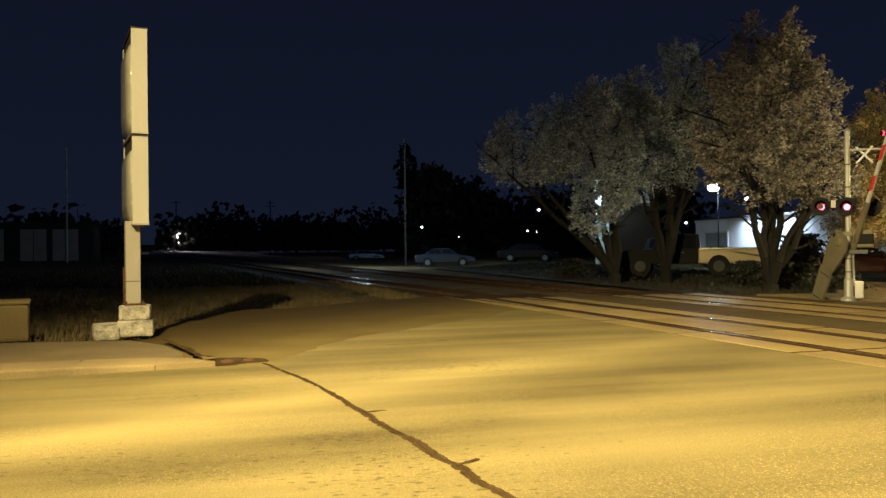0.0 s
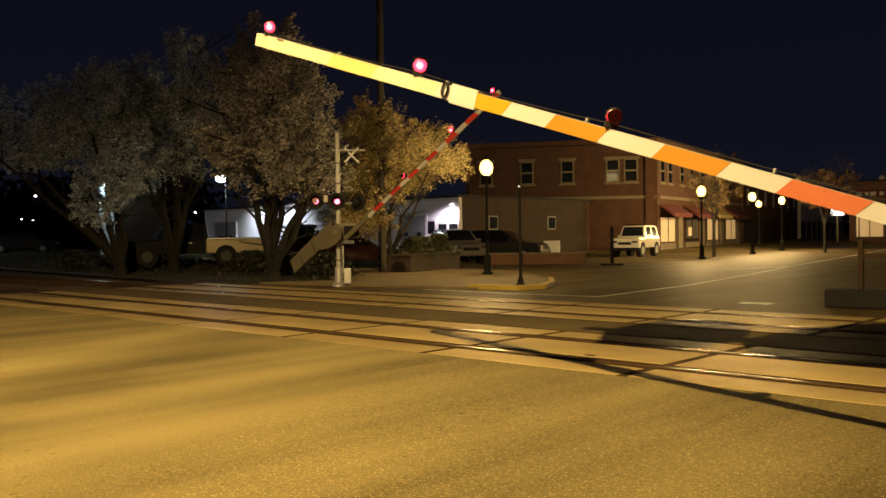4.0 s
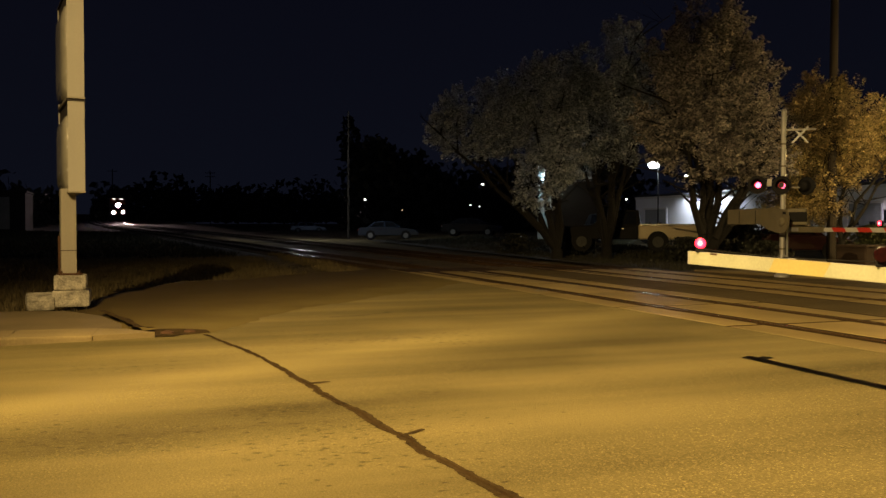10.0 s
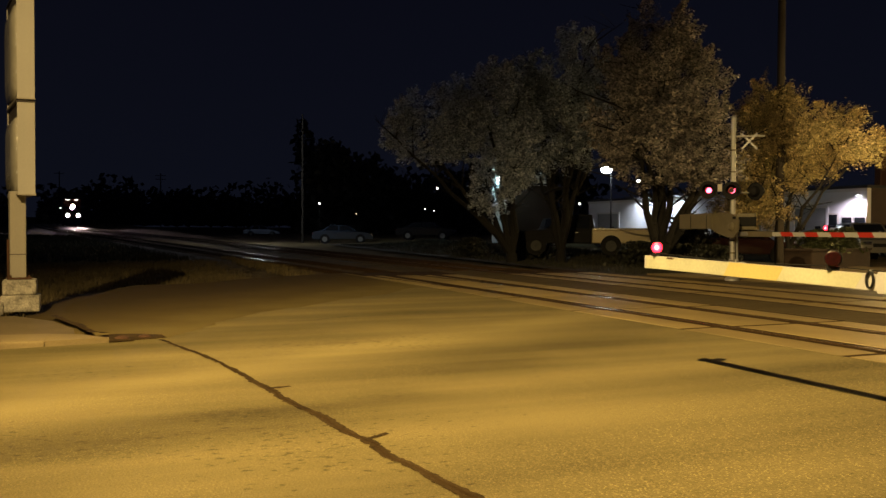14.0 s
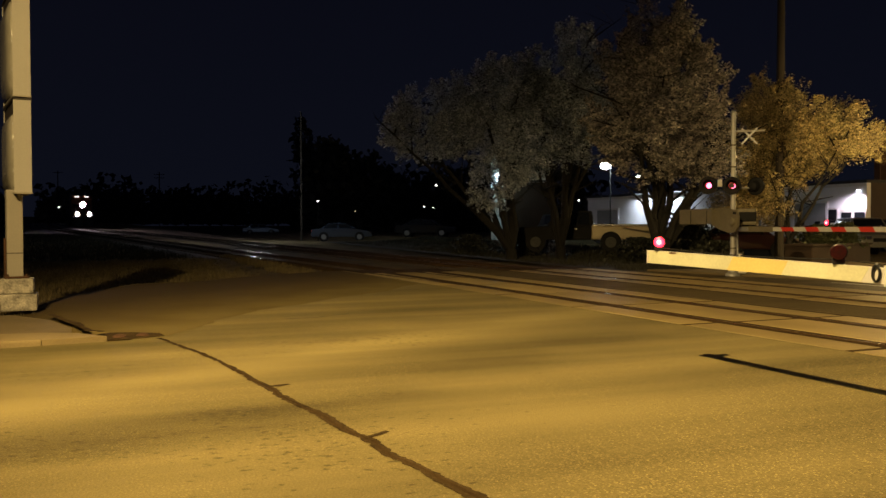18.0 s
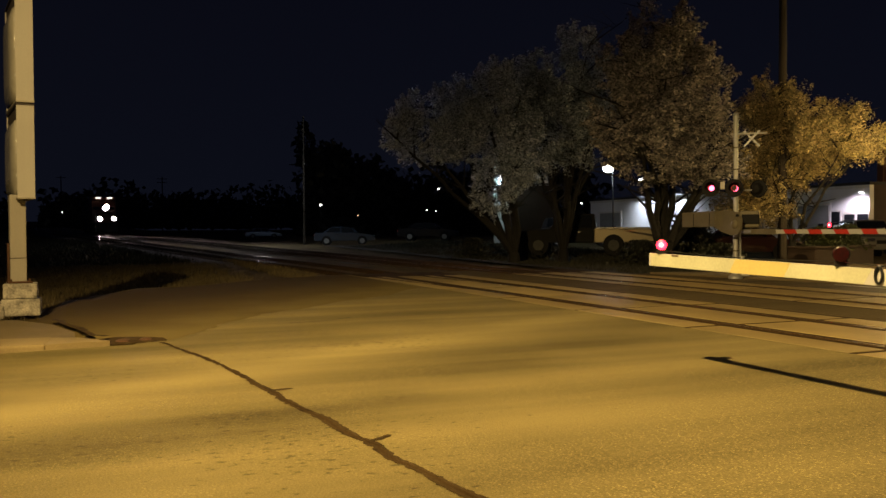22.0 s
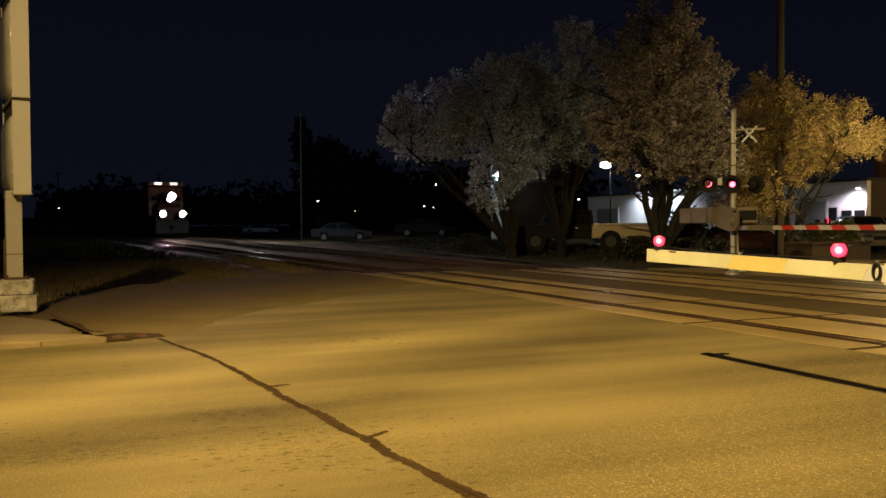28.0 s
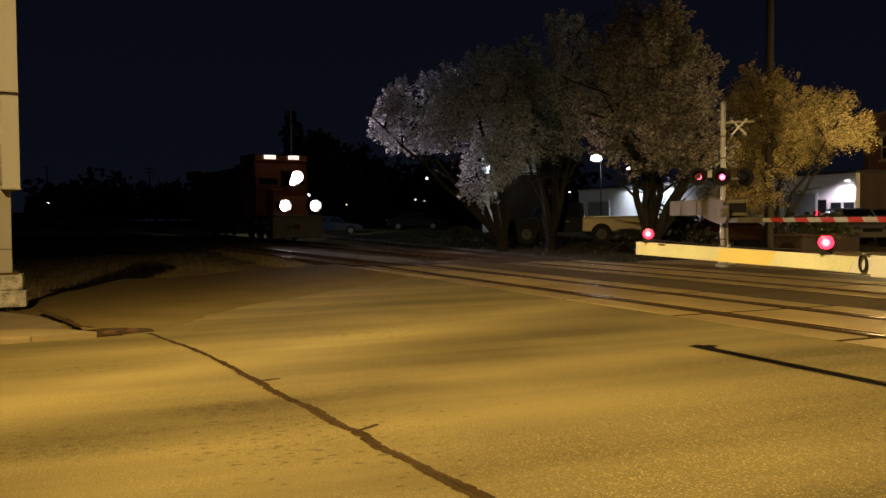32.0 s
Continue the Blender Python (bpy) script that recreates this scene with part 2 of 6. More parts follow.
M_SIGNW = mat("painted_sheet_white", (0.5, 0.48, 0.43), 0.5, var=0.12, scale=2, bump=0.05)
M_STEELP = mat("painted_post", (0.4, 0.37, 0.31), 0.5, var=0.15, scale=3)
M_SIGNDK = mat("dark_sheet_edge", (0.06, 0.05, 0.045), 0.7, var=0.4)
M_ALU = mat("weathered_aluminium", (0.5, 0.5, 0.49), 0.45, 0.6, var=0.2, scale=6)
M_GALV = mat("galvanised_steel", (0.4, 0.41, 0.42), 0.5, 0.7, var=0.25, scale=6)
M_BLACK = mat("matt_black", (0.012, 0.012, 0.013), 0.75, var=0.2, spec=0.2)
M_BROWNP = mat("dark_brown_paint", (0.035, 0.02, 0.012), 0.7, var=0.2, spec=0.2)
M_BEDBRICK = mat("very_dark_brick", (0.04, 0.025, 0.018), 0.9, var=0.3, scale=6, bump=0.4, fine=24)
M_BUFF = mat("weathered_buff_casting", (0.16, 0.14, 0.095), 0.6, 0.2, var=0.25, scale=8)
M_RUBBER = mat("tyre_rubber", (0.02, 0.02, 0.021), 0.8, var=0.25, scale=10)
M_BROWNPOLE = mat("brown_pole_wood", (0.04, 0.033, 0.026), 0.9, var=0.35, scale=5, bump=0.5, fine=25)
M_WOODPOLE = mat("weathered_pole_wood", (0.032, 0.027, 0.021), 0.9, var=0.35, scale=5, bump=0.5, fine=25)
M_WHITE = mat("reflective_white", (0.47, 0.47, 0.46), 0.5, var=0.08, scale=5)
M_REDDK = mat("reflective_red_deep", (0.46, 0.12, 0.05), 0.5, var=0.12, scale=5)
M_ORSH = mat("reflective_orange", (0.46, 0.26, 0.018), 0.5, var=0.12, scale=5)
M_REDSH = mat("reflective_red", (0.42, 0.19, 0.02), 0.5, var=0.12, scale=5)
M_CREAM = mat("yellowed_white_sheet", (0.52, 0.53, 0.38), 0.5, var=0.2, scale=9)
M_FADE = mat("faded_orange_sheet", (0.57, 0.48, 0.2), 0.45, var=0.15, scale=5)
M_REDFAR = mat("gate_red", (0.5, 0.04, 0.03), 0.4, var=0.1)
M_REDLIT = mat("red_lens_lit", (0.3, 0.01, 0.02), 0.3, emit=(1.0, 0.02, 0.05), power=9)
M_REDHOT = mat("red_lamp_core", (0.6, 0.1, 0.1), 0.3, emit=(1.0, 0.085, 0.11), power=8)
M_REDWHITE = mat("red_lamp_filament", (0.6, 0.3, 0.3), 0.3, emit=(1.0, 0.55, 0.55), power=5)
M_FLAP = mat("dark_red_flap", (0.018, 0.001, 0.002), 0.3, var=0.8, scale=160)
M_REDDIM = mat("red_lens_dim", (0.3, 0.01, 0.02), 0.3, emit=(1.0, 0.02, 0.05), power=0.25)
M_REDLOW = mat("red_lens_low", (0.3, 0.01, 0.02), 0.3, emit=(1.0, 0.01, 0.04), power=0.22)
M_FLASH = mat("flashing_lens_core", (0.5, 0.05, 0.1), 0.3, emit=(1.0, 0.1, 0.22), power=10)
M_ACORN = mat("glowing_globe", (0.9, 0.8, 0.6), 0.3, emit=(1.0, 0.66, 0.17), power=6)
M_COOL = mat("glowing_cool_lamp", (0.9, 0.9, 0.9), 0.3, emit=(0.7, 0.86, 1.0), power=22)
M_DITCH = mat("train_ditch_light", (0.9, 0.9, 0.9), 0.3, emit=(1.0, 0.93, 1.0), power=150)
M_HEAD = mat("train_headlight", (0.9, 0.9, 0.9), 0.3, emit=(1.0, 0.84, 0.92), power=7000)
M_NUMB = mat("number_board_lit", (0.9, 0.9, 0.9), 0.3, emit=(1.0, 0.98, 0.95), power=2.2)
M_DOT = mat("far_lamp", (0.9, 0.9, 0.9), 0.3, emit=(0.9, 0.95, 1.0), power=6)
M_DOTW = mat("far_warm_lamp", (0.9, 0.8, 0.6), 0.3, emit=(1.0, 0.75, 0.4), power=4)
M_SHOPLIT = mat("lit_shop_window", (0.5, 0.45, 0.35), 0.3, emit=(1.0, 0.64, 0.26), power=0.32)
M_SIGNLIT = mat("lit_shop_sign", (0.8, 0.8, 0.8), 0.3, emit=(0.85, 0.9, 1.0), power=2.4)
M_BRICK = mat("dark_brick", (0.085, 0.04, 0.026), 0.9, var=0.25, scale=6, bump=0.4, fine=24)
M_TANBRICK = mat("brown_brick", (0.16, 0.085, 0.055), 0.9, var=0.25, scale=6, bump=0.3, fine=24)
M_STONE = mat("pale_stone_trim", (0.2, 0.165, 0.12), 0.8, var=0.2)
M_STUCCO = mat("white_stucco", (0.66, 0.66, 0.68), 0.85, var=0.1, scale=3, bump=0.2)
M_PLASTIC = mat("glossy_sign_plastic", (0.42, 0.4, 0.34), 0.14, var=0.25, scale=3, bump=0.08, fine=6, spec=0.6)
M_ROOF = mat("tar_roof", (0.02, 0.02, 0.021), 0.9, var=0.3)
M_DOORGREY = mat("grey_roller_door", (0.22, 0.23, 0.23), 0.6, var=0.15)
M_GLASS = mat("dark_window_glass", (0.012, 0.014, 0.017), 0.06, var=0.1, spec=0.7)
M_FRAME = mat("white_window_frame", (0.55, 0.53, 0.5), 0.6, var=0.1)
M_AWN = mat("maroon_awning_cloth", (0.13, 0.03, 0.03), 0.9, var=0.25)
M_AWNY = mat("tan_awning_cloth", (0.42, 0.33, 0.16), 0.9, var=0.2)
M_LINE = mat("worn_white_line", (0.5, 0.48, 0.43), 0.7, var=0.45, scale=14)
M_YELLOW = mat("yellow_kerb_paint", (0.42, 0.3, 0.07), 0.7, var=0.3, scale=6)
M_BARK = mat("dark_bark", (0.009, 0.008, 0.007), 0.9, var=0.4, scale=10, bump=0.9, fine=14)
M_CHROME = mat("bright_metal", (0.7, 0.7, 0.72), 0.2, 1.0, var=0.05)
M_ORANGE = mat("locomotive_orange", (0.14, 0.034, 0.01), 0.45, var=0.15)
M_LOCODK = mat("locomotive_dark", (0.03, 0.032, 0.03), 0.6, var=0.25)


def dirt_material():
    """Dust that lies thin over the asphalt and deepens to bare dirt away from it."""
    m = mat("trodden_dirt_drift", (0.1, 0.08, 0.05), 0.95, var=0.4, scale=3, bump=0.5, fine=26, spec=0.015)
    nt = m.node_tree
    b = nt.nodes["Principled BSDF"]
    tc = nt.nodes.new("ShaderNodeTexCoord")
    dot = nt.nodes.new("ShaderNodeVectorMath")
    dot.operation = "DOT_PRODUCT"
    dot.inputs[1].default_value = (-0.63, 0.78, 0)
    flip = nt.nodes.new("ShaderNodeVectorMath")
    flip.operation = "MULTIPLY"
    flip.inputs[1].default_value = (1, -1, 1)
    off = nt.nodes.new("ShaderNodeVectorMath")
    off.inputs[1].default_value = (12.1, -0.93, 0)
    nt.links.new(tc.outputs["Object"], off.inputs[0])
    nt.links.new(off.outputs[0], flip.inputs[0])
    nt.links.new(flip.outputs[0], dot.inputs[0])
    n = nt.nodes.new("ShaderNodeTexNoise")
    n.inputs["Scale"].default_value, n.inputs["Detail"].default_value = 0.9, 6
    nt.links.new(tc.outputs["Object"], n.inputs["Vector"])
    add = nt.nodes.new("ShaderNodeMath")
    add.operation = "MULTIPLY_ADD"
    nt.links.new(n.outputs["Fac"], add.inputs[0])
    add.inputs[1].default_value = 2.4
    nt.links.new(dot.outputs["Value"], add.inputs[2])
    ramp = nt.nodes.new("ShaderNodeValToRGB")
    mr = nt.nodes.new("ShaderNodeMapRange")
    mr.inputs["From Min"].default_value, mr.inputs["From Max"].default_value = 1.4, 5.2
    nt.links.new(add.outputs[0], mr.inputs["Value"])
    nt.links.new(mr.outputs[0], ramp.inputs[0])
    e = ramp.color_ramp.elements
    e[0].color, e[1].color = (0.19, 0.149, 0.062, 1), (0.085, 0.062, 0.028, 1)
    mid = ramp.color_ramp.elements.new(0.4)
    mid.color = (0.13, 0.096, 0.039, 1)
    nt.links.new(ramp.outputs[0], b.inputs["Base Color"])
    return m


M_DRIFT = dirt_material()


def leaf_material(name, colour, colour2, through=0.25):
    m = bpy.data.materials.new(name)
    m.use_nodes = True
    nt = m.node_tree
    b = nt.nodes["Principled BSDF"]
    geo = nt.nodes.new("ShaderNodeNewGeometry")
    ramp = nt.nodes.new("ShaderNodeValToRGB")
    ramp.color_ramp.elements[0].color, ramp.color_ramp.elements[1].color = (*colour, 1), (*colour2, 1)
    nt.links.new(geo.outputs["Random Per Island"], ramp.inputs[0])
    nt.links.new(ramp.outputs[0], b.inputs["Base Color"])
    b.inputs["Roughness"].default_value = 0.55
    b.inputs["Subsurface Weight"].default_value = 0.0
    tr = nt.nodes.new("ShaderNodeBsdfTranslucent")
    mixs = nt.nodes.new("ShaderNodeMixShader")
    mixs.inputs[0].default_value = through
    nt.links.new(ramp.outputs[0], tr.inputs["Color"])
    nt.links.new(b.outputs[0], mixs.inputs[1])
    nt.links.new(tr.outputs[0], mixs.inputs[2])
    nt.links.new(mixs.outputs[0], nt.nodes["Material Output"].inputs["Surface"])
    return m


M_LEAF = leaf_material("dull_blossom_leaves", (0.072, 0.068, 0.065), (0.66, 0.615, 0.58))
M_LEAFG = leaf_material("pale_blossom", (0.12, 0.14, 0.17), (0.7, 0.79, 0.92), 0.4)
M_LEAFT = leaf_material("thin_dull_blossom", (0.085, 0.1, 0.115), (0.58, 0.67, 0.78))
M_LEAFY = leaf_material("cream_blossom", (0.12, 0.092, 0.042), (0.74, 0.61, 0.33))
M_LEAFD = leaf_material("dark_evergreen", (0.018, 0.02, 0.014), (0.045, 0.048, 0.034))
M_LEAFB = leaf_material("brown_twig_leaves", (0.07, 0.042, 0.02), (0.18, 0.12, 0.06))
M_LEAFS = leaf_material("shrub_leaves", (0.025, 0.034, 0.012), (0.07, 0.078, 0.03))


# ---------- mesh helpers ----------
def part(name, bm, material, parent=None, label="", smooth=False):
    me = bpy.data.meshes.new(name)
    bm.normal_update()
    bm.to_mesh(me)
    bm.free()
    me.materials.append(material)
    if smooth:
        for p in me.polygons:
            p.use_smooth = True
    ob = new(name, me)
    if parent:
        ob.parent = parent
    if label:
        ob["label"] = label
    return ob


def thing(name, label, category, group="", kind="", at=None):
    ob = new(name)
    ob.empty_display_size = 0.2
    if at is not None:
        ob.matrix_world = at
    return tagged(ob, label, category, group, kind)


def box(bm, c, s, rot=None, bevel=0.0):
    """A box of size s centred on c, with its edges rounded by bevel."""
    r = bmesh.ops.create_cube(bm, size=1.0)
    m = Matrix.Translation(c) @ (rot.to_4x4() if rot else Matrix.Identity(4)) @ Matrix.Diagonal((*s, 1))
    bmesh.ops.transform(bm, matrix=m, verts=r["verts"])
    if bevel:
        edges = list({e for v in r["verts"] for e in v.link_edges})
        bmesh.ops.bevel(bm, geom=edges, offset=bevel, segments=2, affect="EDGES", profile=0.6)
    return bm


def rod(bm, a, b, r0, r1=None, seg=10, caps=True):
    a, b = Vector(a), Vector(b)
    d = b - a
    m = Matrix.Translation((a + b) / 2) @ d.to_track_quat("Z", "Y").to_matrix().to_4x4()
    bmesh.ops.create_cone(bm, cap_ends=caps, segments=seg, radius1=r0, radius2=r0 if r1 is None else r1, depth=d.length, matrix=m)
    return bm


def lathe(bm, profile, seg=16, at=(0, 0, 0), axis="Z"):
    """A turned body: profile of (radius, height) pairs."""
    rings = []
    for r, h in profile:
        ring = []
        for k in range(seg):
            a = 2 * math.pi * k / seg
            v = (r * math.cos(a), r * math.sin(a), h)
            if axis == "X":
                v = (h, r * math.cos(a), r * math.sin(a))
            elif axis == "Y":
                v = (r * math.cos(a), h, r * math.sin(a))
            ring.append(bm.verts.new((v[0] + at[0], v[1] + at[1], v[2] + at[2])))
        rings.append(ring)
    for r0, r1 in zip(rings, rings[1:]):
        for k in range(seg):
            bm.faces.new((r0[k], r0[(k + 1) % seg], r1[(k + 1) % seg], r1[k]))
    bm.faces.new(rings[0][::-1]), bm.faces.new(rings[-1])
    bmesh.ops.recalc_face_normals(bm, faces=bm.faces)
    return bm


def prism(bm, outline, lo, hi, axis="Y"):
    """An outline (pairs) drawn out from lo to hi along an axis."""
    def v3(p, q):
        return {"Y": (p[0], q, p[1]), "X": (q, p[0], p[1]), "Z": (p[0], p[1], q)}[axis]
    a = [bm.verts.new(v3(p, lo)) for p in outline]
    b = [bm.verts.new(v3(p, hi)) for p in outline]
    n = len(outline)
    for k in range(n):
        bm.faces.new((a[k], a[(k + 1) % n], b[(k + 1) % n], b[k]))
    bm.faces.new(a[::-1]), bm.faces.new(b)
    bmesh.ops.recalc_face_normals(bm, faces=bm.faces)
    return bm


def tube(bm, pts, r, seg=6):
    """A bent round bar through the points, as one skin."""
    rings = []
    for i, p in enumerate(pts):
        p = Vector(p)
        d = (Vector(pts[min(i + 1, len(pts) - 1)]) - Vector(pts[max(i - 1, 0)])).normalized()
        q = d.to_track_quat("Z", "Y").to_matrix()
        rings.append([bm.verts.new(p + q @ Vector((r * math.cos(2 * math.pi * k / seg), r * math.sin(2 * math.pi * k / seg), 0))) for k in range(seg)])
    for a, b in zip(rings, rings[1:]):
        for k in range(seg):
            bm.faces.new((a[k], a[(k + 1) % seg], b[(k + 1) % seg], b[k]))
    bm.faces.new(rings[0][::-1]), bm.faces.new(rings[-1])
    bmesh.ops.recalc_face_normals(bm, faces=bm.faces)
    return bm


def ring_wall(bm, r, z0, z1, seg=32, thick=0.01):
    """An open round skirt."""
    rings = [[bm.verts.new((q * math.cos(2 * math.pi * k / seg), q * math.sin(2 * math.pi * k / seg), z)) for k in range(seg)]
             for q, z in ((r, z0), (r, z1), (r + thick, z1), (r + thick, z0))]
    for i in range(4):
        a, b = rings[i], rings[(i + 1) % 4]
        for k in range(seg):
            bm.faces.new((a[k], a[(k + 1) % seg], b[(k + 1) % seg], b[k]))
    bmesh.ops.recalc_face_normals(bm, faces=bm.faces)
    return bm


def B():
    return bmesh.new()


def sheet_mesh(name, xs, ys, height, material, kind="structure", label="", category=""):
    """A grid sheet over xs by ys with its height from a function."""
    verts = [(x, y, height(x, y)) for y in ys for x in xs]
    n = len(xs)
    faces = [(j * n + i, j * n + i + 1, (j + 1) * n + i + 1, (j + 1) * n + i) for j in range(len(ys) - 1) for i in range(n - 1)]
    me = bpy.data.meshes.new(name)
    me.from_pydata(verts, [], faces)
    me.materials.append(material)
    for p in me.polygons:
        p.use_smooth = True
    return tagged(new(name, me), label, category, kind=kind)


# ---------- the lie of the land ----------
def rise(x):
    """West of the crossing the ground climbs gently along the line."""
    u = -x - 22.0
    return 0.0 if u <= 0 else 0.012 * (math.sqrt(u * u + 36) - 6)


def bend(x):
    """How far the tracks swing towards the near side west of the crossing."""
    u = -x - 12.0
    if u <= 0:
        return 0.0
    d = -0.112 * (math.sqrt(u * u + 196) - 14)
    return d + (0.00036 * (u - 100) ** 2 if u > 100 else 0.0)


NEAR_Y, FAR_Y = 9.3, 14.05

# ---------- ground, road, tracks ----------
def ground_height(x, y):
    z = rise(x) - 0.16
    if x < -18 and y < 6:
        z -= 0.15 * min(1, (-18 - x) / 10)
    if x < -60 and y > 12:
        z -= 0.01 * (-x - 60) * min(1, (y - 12) / 4)
    if x < -28 and y > 19:
        z += 0.32 * min(1, (y - 19) / 4) * min(1, (-28 - x) / 6)
    z += 0.05 * noise.noise((x * 0.3, y * 0.3, 0)) + 0.25 * noise.noise((x * 0.03, y * 0.03, 4)) * min(1, max(0, (abs(x) + abs(y) - 60) / 60))
    return z


def spread(lo, hi, fine_lo, fine_hi, step, coarse):
    out, v = [], lo
    while v < hi:
        out.append(v)
        v += step if fine_lo <= v < fine_hi else coarse * max(1, min(abs(v - fine_lo), abs(v - fine_hi)) / 60)
    return out + [hi]


sheet_mesh("ground", spread(-2500, 1200, -70, 20, 1.5, 12), spread(-1200, 2500, -20, 45, 1.5, 12), ground_height, M_GRASS,
           label="dark dry grass and dirt ground at night", category="ground")


def slab(name, outline, top, depth, material, label, category, kind="structure"):
    bm = prism(B(), outline, top - depth, top, "Z")
    ob = part(name, bm, material)
    return tagged(ob, label, category, kind=kind)


ROAD_EDGE = [(-11.85, 0.55), (-12.6, 0.42), (-13.2, -0.05), (-15.6, -0.35), (-18.5, -0.3), (-20.6, 0.05), (-23.2, 1.2), (-23.4, 2.6), (-25.2, 4.2), (-26.4, 5.8), (-27.4, 7.74)]
slab("road", [(40, 7.74), (40, -60), (-11.4, -60), (-11.4, -2.2)] + ROAD_EDGE, 0.0, 0.14, M_ROAD,
     "worn yellow-lit asphalt road with tyre marks", "road")
slab("road_between_tracks", [(-27.5, 10.96), (40, 10.96), (40, 12.34), (-28, 12.34)], 0.0, 0.14, M_GAP, "dark asphalt strip between the two tracks", "road")
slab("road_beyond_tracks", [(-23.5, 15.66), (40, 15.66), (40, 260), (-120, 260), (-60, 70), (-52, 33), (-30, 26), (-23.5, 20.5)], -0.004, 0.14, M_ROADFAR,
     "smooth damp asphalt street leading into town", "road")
slab("crossing_bed", [(-27.6, 7.7), (40, 7.7), (40, 15.7), (-28, 15.7)], -0.006, 0.25, M_GAPFILL, "dark bed under the crossing panels", "road")

# crossing panels: rows of concrete slabs beside and between the rails
crossing = thing("level_crossing", "concrete slab level crossing over two railway tracks", "level crossing", kind="structure")


def panel_mesh(w, d):
    bm = box(B(), (0, 0, -0.05), (w, d, 0.1), bevel=0.012)
    me = bpy.data.meshes.new("crossing_panel")
    bm.to_mesh(me)
    bm.free()
    me.materials.append(M_PANEL)
    return me


JOINTS = [-25.6, -22.6, -19.6, -16.6, -13.6, -10.6, -7.7, -4.8, -1.9, 1.0, 3.9, 6.8, 9.7]
for cy in (NEAR_Y, FAR_Y):
    for y0, y1 in ((-1.52, -0.95), (-0.545, 0.545), (0.95, 1.52)):
        for x0, x1 in zip(JOINTS, JOINTS[1:]):
            me = panel_mesh(x1 - x0 - 0.135, y1 - y0)
            ob = new("crossing_panel", me)
            ob.location = ((x0 + x1) / 2 + 0.1 * (cy > 10), cy + (y0 + y1) / 2, random.uniform(-0.0015, 0.005))
            ob.rotation_euler = (random.uniform(-0.002, 0.002), random.uniform(-0.001, 0.001), random.uniform(-0.002, 0.002))
            ob.parent = crossing

RAIL_SECTION = [(-0.035, 0.0), (0.035, 0.0), (0.037, -0.03), (0.012, -0.05), (0.012, -0.13), (0.07, -0.15), (0.07, -0.165),
                (-0.07, -0.165), (-0.07, -0.15), (-0.012, -0.13), (-0.012, -0.05), (-0.037, -0.03)]


def line_x():
    xs, x = [], 60.0
    while x > -420:
        xs.append(x)
        x -= 4.0 if -10 < x else (2.0 if x > -90 else 8.0)
    return xs


def track(cy):
    t = thing("railway_track", "steel railway track on dark ballast", "railway track", "railway tracks", "structure")
    xs = line_x()
    for off in (-0.752, 0.752):
        verts, faces, n = [], [], len(RAIL_SECTION)
        for x in xs:
            for u, v in RAIL_SECTION:
                verts.append((x, cy + off + u + bend(x), v + 0.006 + rise(x)))
        for i in range(len(xs) - 1):
            for k in range(n):
                faces.append((i * n + k, i * n + (k + 1) % n, (i + 1) * n + (k + 1) % n, (i + 1) * n + k))
        me = bpy.data.meshes.new("rail")
        me.from_pydata(verts, [], faces)
        me.materials.append(M_RAIL)
        ob = new("rail", me)
        ob.parent = t
    # sleepers and stone bed west of the crossing
    bm = box(B(), (0, 0, 0), (0.23, 2.6, 0.15), bevel=0.012)
    tie = bpy.data.meshes.new("sleeper")
    bm.to_mesh(tie)
    bm.free()
    tie.materials.append(M_TIE)
    x = -26.4
    while x > -130:
        ob = new("sleeper", tie)
        ob.location = (x, cy + bend(x), rise(x) - 0.2 + random.uniform(-0.008, 0.008))
        ob.rotation_euler = (0, 0, math.atan((bend(x + 1) - bend(x - 1)) / 2) + random.uniform(-0.012, 0.012))
        ob.parent = t
        x -= 0.55
    verts, faces = [], []
    bx = [x for x in xs if x < -25]
    prof = [(-2.6, -0.42), (-1.6, -0.17), (0, -0.15), (1.6, -0.17), (2.6, -0.42)]
    for x in bx:
        for u, v in prof:
            verts.append((x, cy + u + bend(x), v + rise(x)))
    for i in range(len(bx) - 1):
        for k in range(4):
            a = i * 5 + k
            faces.append((a, a + 1, a + 6, a + 5))
    me = bpy.data.meshes.new("ballast_bed")
    me.from_pydata(verts, [], faces)
    me.materials.append(M_BALLAST)
    ob = new("ballast_bed", me)
    ob.parent = t
    return t


for cy in (NEAR_Y, FAR_Y):
    track(cy)

